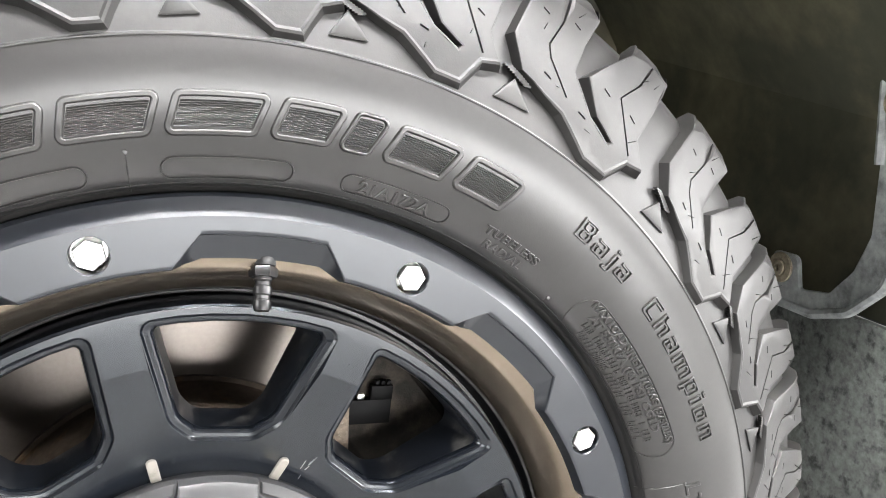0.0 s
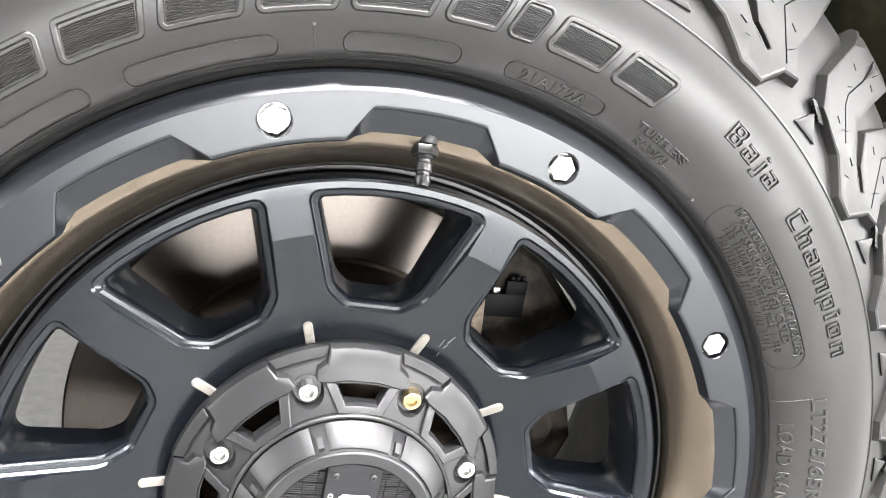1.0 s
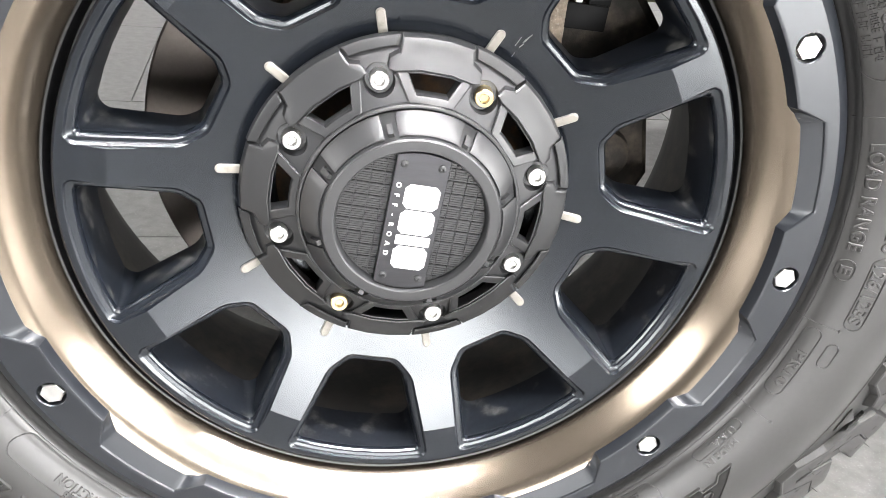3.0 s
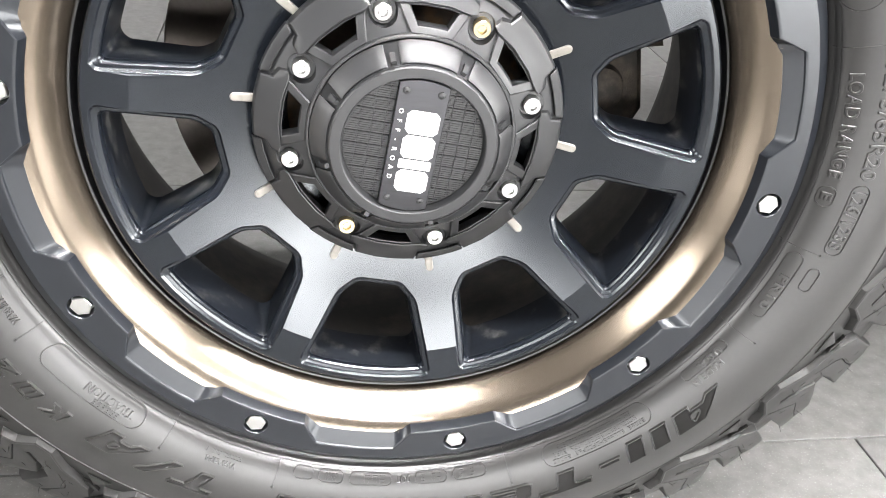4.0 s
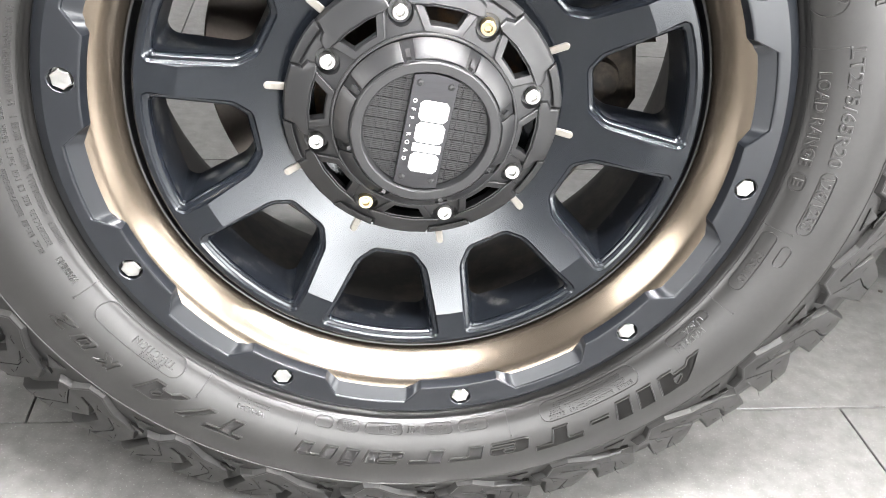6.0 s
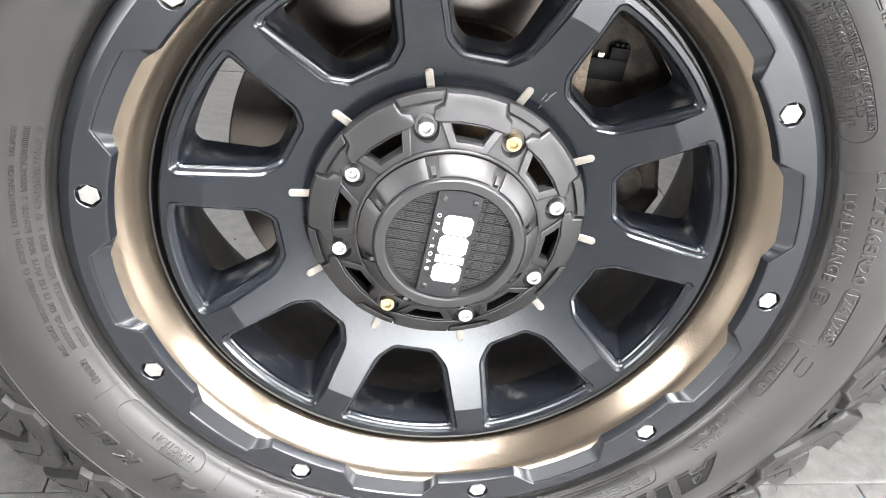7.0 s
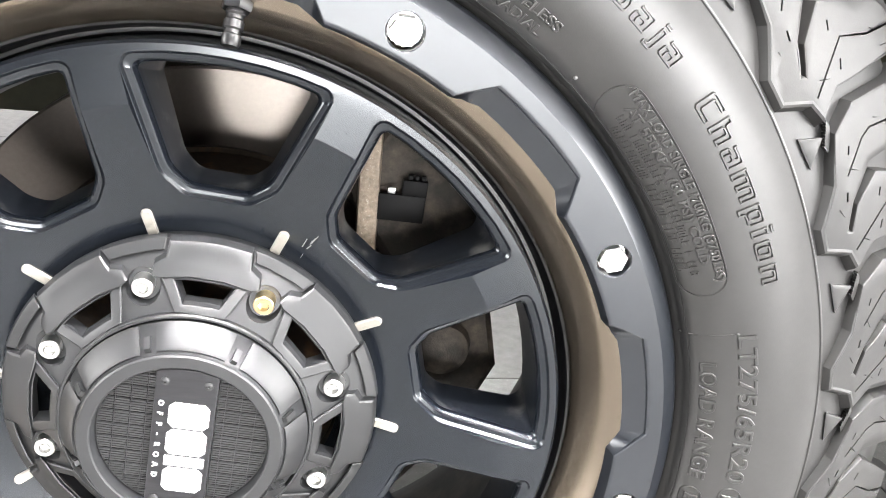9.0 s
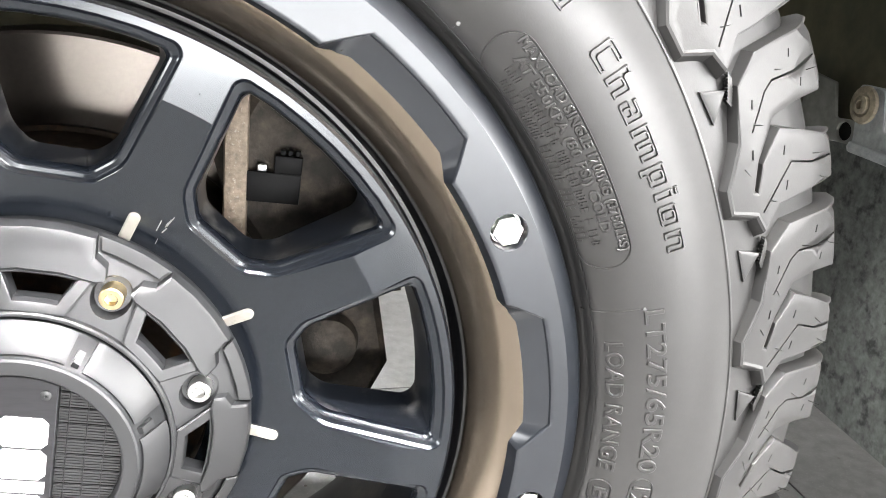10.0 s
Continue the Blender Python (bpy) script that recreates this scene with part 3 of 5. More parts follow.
for k in range(8):
    rot = CAPA + 45 * k
    bm = bmesh.new()
    facet = sym([(0.1064, 4), (0.1064, 12.0), (0.0985, 13.4), (0.0960, 17.2), (0.0908, 18.4), (0.0890, 16.0), (0.0890, 6)])
    raised(bm, facet, [], cap_lift(rot), 0.0052, 0.0010)
    frame_loop = sym([(0.0892, 6), (0.0892, 15.6), (0.0712, 11.0), (0.0706, 5)])
    hole_loop = sym([(0.0866, 5.5), (0.0866, 10.8), (0.0750, 7.4), (0.0750, 3.5)])
    raised(bm, frame_loop, [hole_loop], cap_lift(rot), 0.0030, 0.0009, grid=0)
    part("cap_block", bm, PLASTIC, CAP, weld=1e-6, angle=22)
    # the lip between two blocks
    bm = bmesh.new()
    lip = sym([(0.1072, 2), (0.1072, 6), (0.1072, 9.7), (0.1012, 8.6), (0.1012, 4)])
    raised(bm, lip, [], cap_lift(rot + 22.5), 0.0034, 0.0008)
    part("cap_lip", bm, PLASTIC, CAP, weld=1e-6, angle=22)


def cap_screw(k):
    a = CAPA + 22.5 - 45 * k
    m = facing(0.0838, a, cap_y(0.0838) + 0.0010, tilt=6)
    bm = bmesh.new()
    turned(bm, [(0.0, -0.005), (0.0058, -0.005), (0.0058, 0.0030), (0.0053, 0.0036), (0.0031, 0.0036)], m, 28)
    turned(bm, [(0.0031, 0.0036), (0.0029, 0.0012), (0.0, 0.0012)], m, 6)
    part("screw", bm, GOLD if k in (1, 5) else CHROME, CAP, "yellow passivated cap screw" if k in (1, 5) else "bright steel cap screw", angle=20)


for k in range(8):
    cap_screw(k)

DRUM = part("cap_drum", lathe([(r, y - CAP_OUT) for r, y in ((0.0700, 0.0300), (0.0700, 0.0262), (0.0692, 0.0252), (0.0680, 0.0252), (0.0674, 0.0262), (0.0672, 0.0285), (0.0668, 0.0285), (0.0662, 0.0252), (0.0556, 0.0112), (0.0550, 0.0092), (0.0540, 0.0082),
                               (0.0480, 0.0082), (0.0472, 0.0088), (0.0468, 0.0100), (0.0464, 0.0170), (0.0, 0.0170), (0.0, 0.032))], 144), PLASTIC, WHEEL, "matt black raised centre cap", angle=28)


def drum_panels():
    def side(v, h):
        # v: degrees, share of the way up the cone
        r = 0.0660 + (0.0555 - 0.0660) * v[1]
        y = 0.0250 + (0.0118 - 0.0250) * v[1]
        return wp(r + 0.78 * h, v[0], y - CAP_OUT - 0.62 * h)
    for k in range(8):
        mid = CAPA + 45 * k
        bm = bmesh.new()
        rows = []
        for i in range(13):
            a = mid - 18.3 + 36.6 * i / 12
            e = 0.0 if 0 < i < 12 else 0.0006
            rows.append([side((a, 0.0), -0.0005), side((a, 0.02), 0.0022 - e), side((a, 0.9), 0.0022 - e), side((a, 1.0), 0.0016 - e), side((a, 1.0), -0.0005)])
        loft(bm, rows, closed=False)
        for row in (rows[0], rows[-1]):
            bm.faces.new([bm.verts.new(p) for p in row])
        part("drum_panel", bm, PLASTIC, DRUM, angle=25)
        bm = bmesh.new()
        a = mid + 22.5
        rows = [[side((a + d, 0.42), -0.0005), side((a + d, 0.48), 0.0026), side((a + d, 0.90), 0.0030), side((a + d, 0.98), -0.0005)] for d in (-1.6, 1.6)]
        loft(bm, rows, closed=False)
        for row in rows:
            bm.faces.new([bm.verts.new(p) for p in row])
        part("drum_rib", bm, PLASTIC, DRUM)


drum_panels()


def badge():
    """The ribbed insert, the plate across it and its print."""
    c, s = math.cos(radians(CAPA)), math.sin(radians(CAPA))

    def at(u, v, y):
        # u along the plate (up), v across it (to the right)
        return Vector((u * c + v * s, y - CAP_OUT, H + u * s - v * c))

    bm = bmesh.new()
    pitch, R = 0.0083, 0.0460

    def slab(u0, u1, v0, v1, y0, y1):
        a = [bm.verts.new(at(u, v, y0)) for u, v in ((u0, v0), (u1, v0), (u1, v1), (u0, v1))]
        b = [bm.verts.new(at(u, v, y1)) for u, v in ((u0, v0), (u1, v0), (u1, v1), (u0, v1))]
        bm.faces.new(b)
        for w in range(4):
            bm.faces.new((a[w], a[(w + 1) % 4], b[(w + 1) % 4], b[w]))

    for j in (-5, -4, -3, -2, 2, 3, 4, 5):
        for i in range(-6, 7):
            for k in range(5):
                u = i * pitch + (k - 2) * 0.00154
                reach = math.sqrt(max(0.0, R * R - (abs(u) + 0.0008) ** 2))
                v0, v1 = max(j * pitch - 0.0039, -reach), min(j * pitch + 0.0039, reach)
                if j < 0:
                    v1 = min(v1, -0.0164)
                else:
                    v0 = max(v0, 0.0164)
                if v1 - v0 < 0.0008:
                    continue
                slab(u - 0.00077, u + 0.00077, v0, v1, 0.0171, 0.0160)
                slab(u - 0.00045, u + 0.00045, v0, v1, 0.0160, 0.0155)
    tagged(part("ribbed_insert", bm, PLASTIC, DRUM, "fine-ribbed black grid insert", weld=0), kind="stuff")
    bm = bmesh.new()
    half, R = 0.0163, 0.0460
    out = [(math.sqrt(R * R - v * v), v) for v in np.linspace(half, -half, 11)] + [(-math.sqrt(R * R - v * v), v) for v in np.linspace(-half, half, 11)]
    raised(bm, out, [], lambda p, h: at(p[0], p[1], 0.0165 - h), 0.0062, 0.0005, grid=0)
    plate = part("badge_plate", bm, BADGE, WHEEL, "smoked chrome badge plate with white blocks")
    y = 0.0103
    u = 0.0255
    for length in (0.0160, 0.0160, 0.0064, 0.0156):
        bm = bmesh.new()
        ch = 0.0028 if length > 0.01 else 0.0004
        lo, hi, l, r = u - length, u, -0.0080, 0.0135
        loop = [(hi, l + ch), (hi, r - ch), (hi - ch, r), (lo + ch, r), (lo, r - ch), (lo, l + ch), (lo + ch, l), (hi - ch, l)]
        raised(bm, loop, [], lambda p, h: at(p[0], p[1], y - h), 0.0004, 0.0001, grid=0)
        part("white_block", bm, WHITE, plate, "white printed block")
        u -= length + 0.0011
    for i, ch in enumerate("OFF-ROAD"):
        cu = bpy.data.curves.new("print", "FONT")
        cu.body, cu.size, cu.extrude, cu.offset, cu.align_x = ch, 0.0042, 0.0002, 0.0001, "CENTER"
        ob = new("print", cu)
        bpy.context.view_layer.update()
        me = bpy.data.meshes.new_from_object(ob.evaluated_get(bpy.context.evaluated_depsgraph_get()))
        bpy.data.objects.remove(ob)
        bm = bmesh.new()
        bm.from_mesh(me)
        top = 0.0240 - i * 0.0066
        for p in bm.verts:
            p.co = at(top - p.co.x, p.co.y - 0.0137, y - 0.0002 - p.co.z)
        part("white_letter", bm, WHITE, plate, weld=0)
    for uu, v in ((0.0378, -0.0113), (0.0378, 0.0113), (-0.0378, -0.0113), (-0.0378, 0.0113)):
        bm = bmesh.new()
        m = Matrix.Translation(at(uu, v, y)) @ pose(0, 0, 0, 90)
        turned(bm, [(0.0, -0.001), (0.0025, -0.001), (0.0025, 0.0006), (0.0018, 0.0011), (0.0008, 0.0012), (0.0006, 0.0005), (0.0, 0.0005)], m, 18)
        part("plate_screw", bm, PLASTIC, plate)


badge()


def valve():
    """The tyre valve in its notch, with nut and cap."""
    a = 83.0
    base, tip = wp(0.2420, a, 0.0110), wp(0.2150, a, -0.0020)
    z = (tip - base).normalized()
    m = z.to_track_quat("Z", "Y").to_matrix().to_4x4()
    m.translation = base
    bm = bmesh.new()
    turned(bm, [(0.0, -0.004), (0.0085, -0.004), (0.0085, 0.002), (0.0068, 0.005), (0.0045, 0.0055), (0.0042, 0.012), (0.0, 0.012)], m, 24)
    v = part("valve", bm, GROOVE, WHEEL, "black rubber tyre valve")
    bm = bmesh.new()
    turned(bm, [(0.0, 0.0055), (0.0068, 0.0055), (0.0072, 0.0065), (0.0072, 0.0095), (0.0066, 0.0105), (0.0, 0.0105)], m, 6)
    part("valve_nut", bm, GROOVE, v)
    bm = bmesh.new()
    turned(bm, [(0.0, 0.0105), (0.0044, 0.0105), (0.0046, 0.0120), (0.0038, 0.0130), (0.0038, 0.0145), (0.0046, 0.0155), (0.0046, 0.0190), (0.0038, 0.0198), (0.0038, 0.0215), (0.0044, 0.0222), (0.0044, 0.0255), (0.0036, 0.0272), (0.0, 0.0275)], m, 16)
    part("valve_cap", bm, GROOVE, v)


valve()

# ---- tyre ----
SIDE = [(0.2690, 0.0220), (0.2712, 0.0140), (0.2735, 0.0105), (0.2762, 0.0058), (0.2772, 0.0050), (0.2776, 0.0032), (0.2792, 0.0006), (0.2796, 0.0008), (0.2800, -0.0004), (0.2850, -0.0048), (0.2930, -0.0088), (0.3020, -0.0120), (0.3120, -0.0145), (0.3220, -0.0156), (0.3320, -0.0153),
        (0.3400, -0.0139), (0.3450, -0.0127), (0.3455, -0.0132), (0.3460, -0.0132), (0.3465, -0.0121), (0.3470, -0.0119), (0.3580, -0.0074), (0.3690, -0.0012), (0.3870, 0.0092), (0.4030, 0.0182), (0.4162, 0.0272), (0.4230, 0.0375), (0.4243, 0.0545), (0.4260, 0.0850)]
TOP = [(0.3462, -0.0158), (0.3700, -0.0080), (0.3900, 0.0030), (0.4080, 0.0122), (0.4240, 0.0212), (0.4325, 0.0325), (0.4350, 0.0520), (0.4364, 0.0850)]
BASE = [(0.3462, -0.0115), (0.3695, -0.0020), (0.3875, 0.0085), (0.4035, 0.0175), (0.4170, 0.0265), (0.4240, 0.0365), (0.4250, 0.0540), (0.4265, 0.0855)]
RUN = [0.0]
for p, q in zip(TOP, TOP[1:]):
    RUN.append(RUN[-1] + math.hypot(q[0] - p[0], q[1] - p[1]))
AWAY = 0.39          # radius at which widths along the tread are counted


def side_y(r):
    rows = [p for p in SIDE if 0.2705 < p[0] < 0.3695]
    return lerp([p[0] for p in rows], [p[1] for p in rows], r)


def ground(p):
    """Flattens what would sink into the floor."""
    return Vector((p.x, p.y, max(p.z, 0.0005)))


def tyre_body():
    prof = SIDE + [(0.4262, MID)] + [(r, 2 * MID - y) for r, y in reversed(SIDE)]
    bm = lathe(prof, 288, ring=True)
    for v in bm.verts:
        v.co = ground(v.co)
    tyre = part("tyre", bm, RUBBER, WHEEL, "all-terrain tyre with raised sidewall lettering", angle=40)
    tyre.data.materials.append(TREAD)
    for f in tyre.data.polygons:
        c = f.center + tyre.location
        if math.hypot(c.x, c.z - H) > 0.3472:
            f.material_index = 1
    return tyre


TYRE = tyre_body()


def on_tread(p, h):
    """p: metres round and metres up the shoulder; h: 0 at the carcass, 1 at the top of a lug."""
    s = max(0.0, p[1])
    t = (lerp(RUN, [q[0] for q in TOP], s), lerp(RUN, [q[1] for q in TOP], s))
    b = (lerp(RUN, [q[0] for q in BASE], s), lerp(RUN, [q[1] for q in BASE], s))
    r, y = b[0] + (t[0] - b[0]) * h, b[1] + (t[1] - b[1]) * h
    return ground(wp(r, math.degrees(p[0] / AWAY), y))


def uu(u):
    return lerp(list(range(len(RUN))), RUN, u)


def slit(pts, w=0.0010):
    """A thin closed polygon along a zigzag line."""
    left, right = [], []
    for i, p in enumerate(pts):
        p = Vector(p)
        a = Vector(pts[max(0, i - 1)])
        b = Vector(pts[min(len(pts) - 1, i + 1)])
        d = (b - a).normalized()
        n = Vector((-d.y, d.x)) * w / 2
        left.append(p + n)
        right.append(p - n)
    return left + right[::-1]


def inset_by(pts, ds):
    """The polygon with edge i (from point i to the next) moved inwards by ds[i]."""
    s = 1 if area2(pts) > 0 else -1
    m, out = len(pts), []
    for i in range(m):
        p, q, r = Vector(pts[i - 1]), Vector(pts[i]), Vector(pts[(i + 1) % m])
        a, b = (q - p).normalized(), (r - q).normalized()
        na, nb = Vector((-a.y, a.x)) * s, Vector((-b.y, b.x)) * s
        da, db = ds[i - 1], ds[i]
        cross = a.x * b.y - a.y * b.x
        if abs(cross) < 0.2:
            out.append(q + (na * da + nb * db) / 2)
            continue
        w = nb * db - na * da
        t = (w.x * b.y - w.y * b.x) / cross
        move = na * da + a * t
        far = 3.0 * max(abs(da), abs(db))
        out.append(q + (move if move.length <= far else move * (far / move.length)))
    return out


SHAPE = ((7.6, 0.78), (6.1, 0.58), (3.1, 0.04), (0.5, 0.04), (-0.8, 0.66), (-2.2, 0.80), (-0.75, 1.62), (-1.07, 2.16), (-1.3, 2.9), (-1.7, 4.2), (-2.0, 5.4), (1.2, 5.4), (1.9, 3.9), (3.2, 3.0), (4.6, 2.08),
         (3.15, 1.24), (1.35, 0.93), (1.55, 0.85), (3.6, 1.13), (5.7, 1.94), (5.5, 2.9), (4.9, 4.0), (4.6, 5.4), (9.5, 5.4), (9.8, 3.7), (10.1, 3.1), (10.7, 1.92), (9.6, 1.10))
FLANK = 5            # edges of SHAPE on the sidewall side


def lug(mid, wide, rng):
    """One pitch of the shoulder tread, mid being its lowest corner and wide its width as a share of the usual one."""
    def q(d, u):
        return ((radians(mid + d * wide)) * AWAY, uu(u))
    loop = [q(*p) for p in SHAPE]
    n = len(loop)
    flank = [i < FLANK for i in range(n)]
    sipes = [slit([q(*p) for p in line], 0.0011) for line in (((-0.35, 0.98), (1.75, 2.25), (0.6, 3.1), (-0.1, 4.3)), ((5.9, 1.12), (7.8, 1.84), (8.1, 2.18), (7.5, 3.04), (7.2, 4.4)),
                                                               ((4.0, 0.95), (4.7, 1.0)), ((0.0, 1.9), (0.6, 2.0)), ((2.6, 2.0), (3.2, 2.1)), ((7.4, 1.3), (8.0, 1.38)), ((8.6, 3.0), (9.1, 3.1)), ((6.2, 3.2), (6.7, 3.3)))]
    # rings of the block from its foot to its top: how far each stands in and up
    rings = ((-0.0004, -0.0016, -0.15, -0.15), (0.0036, 0.0, 1.02, 0.88), (0.0050, 0.0003, 1.12, 0.96), (0.0064, 0.0012, 1.0, 1.0))
    made = []
    for fl, other, hf, ho in rings:
        pts = inset_by(loop, [fl if f else other for f in flank])
        made.append([(p, hf if (flank[i] and flank[i - 1]) else (0.5 * (hf + ho) if flank[i] or flank[i - 1] else ho)) for i, p in enumerate(pts)])
    top = [p for p, _ in made[-1]]
    bm = bmesh.new()
    near = [inset(s, -0.001) for s in sipes]
    extra = [p for p in grid_in(top, 0.0065) if not any(inside(p, s) for s in near)]
    fill(bm, [top, *sipes], extra, lambda v: on_tread(v, 1.0))

    def strip(ra, rb):
        for i in range(len(ra)):
            j = (i + 1) % len(ra)
            cut = max(1, int((ra[j][0] - ra[i][0]).length / 0.008))
            for k in range(cut):
                c = []
                for row, t in ((ra, k / cut), (ra, (k + 1) / cut), (rb, (k + 1) / cut), (rb, k / cut)):
                    c.append(on_tread(row[i][0].lerp(row[j][0], t), row[i][1] + (row[j][1] - row[i][1]) * t))
                bm.faces.new([bm.verts.new(x) for x in c])
    for lo, hi in zip(made, made[1:]):
        strip(lo, hi)
    for s in sipes:
        strip([(p, 0.45) for p in s], [(p, 1.0) for p in s])
    block = part("tread_lug", bm, TREAD, TYRE, weld=2e-6, angle=13)
    # the small raised wedge in the gap
    bm = bmesh.new()
    tri = [q(*p) for p in ((10.9, 0.30), (8.0, 0.36), (9.7, 0.86))]
    raised(bm, tri, [], lambda p, h: on_tread(p, h * 100 + 0.1), 0.0042, 0.0018, grid=0)
    part("tread_wedge", bm, TREAD, TYRE)
    # fine steps beside the gap, and the thin hairs left by the mould
    bm = bmesh.new()
    for i in range(9):
        t = 0.08 + 0.84 * i / 9
        a, c = (8.3 + 2.2 * t, 0.85 + 0.28 * t), (8.9 + 2.2 * t, 0.80 + 0.28 * t)
        line = slit([q(*a), q(*c)], 0.0013)
        wall(bm, [on_tread(p, 0.0) for p in line], [on_tread(p, 0.55) for p in line])
        bm.faces.new([bm.verts.new(on_tread(p, 0.55)) for p in line])
    tagged(part("stone_steps", bm, TREAD, TYRE, weld=0), kind="stuff")
    bm = bmesh.new()
    for d, u in ((0.4, 1.3), (3.8, 0.7), (1.0, 3.2), (6.6, 1.3), (8.6, 2.4), (-1.0, 3.4), (7.0, 3.6)):
        d, u = d + rng.uniform(-0.5, 0.5), u + rng.uniform(-0.1, 0.1)
        a = on_tread(Vector(q(d, u)), 0.98)
        lean = Vector((rng.uniform(-0.6, 0.6), -0.5, rng.uniform(-0.6, 0.6))) + (on_tread(Vector(q(d, u)), 1.2) - a).normalized()
        z = lean.normalized()
        m = z.to_track_quat("Z", "Y").to_matrix().to_4x4()
        m.translation = a
        turned(bm, [(0.0003, 0.0), (0.00018, rng.uniform(0.002, 0.006)), (0.0, 0.006)], m, 5)
    tagged(part("vent_hairs", bm, TREAD, TYRE, weld=0), kind="stuff")


CORNERS = [53.4, 36.1, 22.75, 9.35, -3.9, -18.3, -34.8, -51.0, -66.8, -81.5, -95.7, -110.5, -124.6, -138.6, -153.0, -166.5, -180.0, -194.0, -210.5, -227.2, -240.0, -252.0, -263.95, -277.55, -290.55]
for i, c in enumerate(CORNERS):
    before = CORNERS[i - 1] if i else CORNERS[-1] + 360
    after = CORNERS[i + 1] if i + 1 < len(CORNERS) else CORNERS[0] - 360
    lug(c, (before - after) / 2 / 13.4, random.Random(100 + i))


def crown():
    """The blocks across the middle of the tread, out of the way of the eye."""
    bm = bmesh.new()
    for k in range(72):
        a = 5 * k
        for y, w in ((0.104, 0.014), (0.139, 0.014), (0.178, 0.020), (0.216, 0.016)):
            off = 1.5 if y > 0.13 else 0
            rt = 0.4360 if y < 0.2 else 0.431
            q = [ground(wp(r, a + off + d, y + s)) for r in (0.4200, rt) for d, s in ((-1.9, -w), (1.9, -w + 0.004), (1.9, w), (-1.9, w - 0.004))]
            vs = [bm.verts.new(p) for p in q]
            for f in ((4, 5, 6, 7), (0, 1, 5, 4), (1, 2, 6, 5), (2, 3, 7, 6), (3, 0, 4, 7)):
                bm.faces.new([vs[i] for i in f])
    tagged(part("tread_blocks", bm, TREAD, TYRE, weld=0), kind="stuff")


crown()


# ---- sidewall writing ----
def bend(bm, a0, a1, r0, scale, width, lift=0.0):
    """Lays flat letters (x along, y up, z out) round the sidewall, clockwise from a0 to a1."""
    for v in bm.verts:
        a = a0 + (a1 - a0) * v.co.x / width
        r = r0 + v.co.y * scale
        v.co = wp(r, a, side_y(r) - lift - v.co.z * scale)


def words(body, a0, a1, r0, height, outline=False, shear=0.0, name="lettering", out=0.0008, mat=None, fat=0.0):
    cu = bpy.data.curves.new("words", "FONT")
    cu.body, cu.size, cu.shear, cu.resolution_u = body, 1.0, shear, 3
    cu.space_character = 1.05
    cu.offset = fat
    if outline:
        cu.fill_mode = "NONE"
        cu.bevel_depth, cu.bevel_resolution = (0.00060 if height < 0.015 else 0.00095) / height * 0.7, 1
    else:
        cu.extrude = out / height * 0.7
        cu.bevel_depth, cu.bevel_resolution = 0.00030 / height * 0.7, 0
    ob = new("words", cu)
    bpy.context.view_layer.update()
    me = bpy.data.meshes.new_from_object(ob.evaluated_get(bpy.context.evaluated_depsgraph_get()))
    bpy.data.objects.remove(ob)
    bm = bmesh.new()
    bm.from_mesh(me)
    xs = [v.co.x for v in bm.verts]
    lo, width = min(xs), max(xs) - min(xs)
    for _ in range(3):
        long = [e for e in bm.edges if e.calc_length() > 0.11]
        if long and height > 0.008:
            bmesh.ops.subdivide_edges(bm, edges=long, cuts=1)
    for v in bm.verts:
        v.co.x -= lo
    bend(bm, a0, a1, r0, height / 0.7, width)
    return part(name, bm, mat or RUBBER, TYRE, weld=0, angle=40)


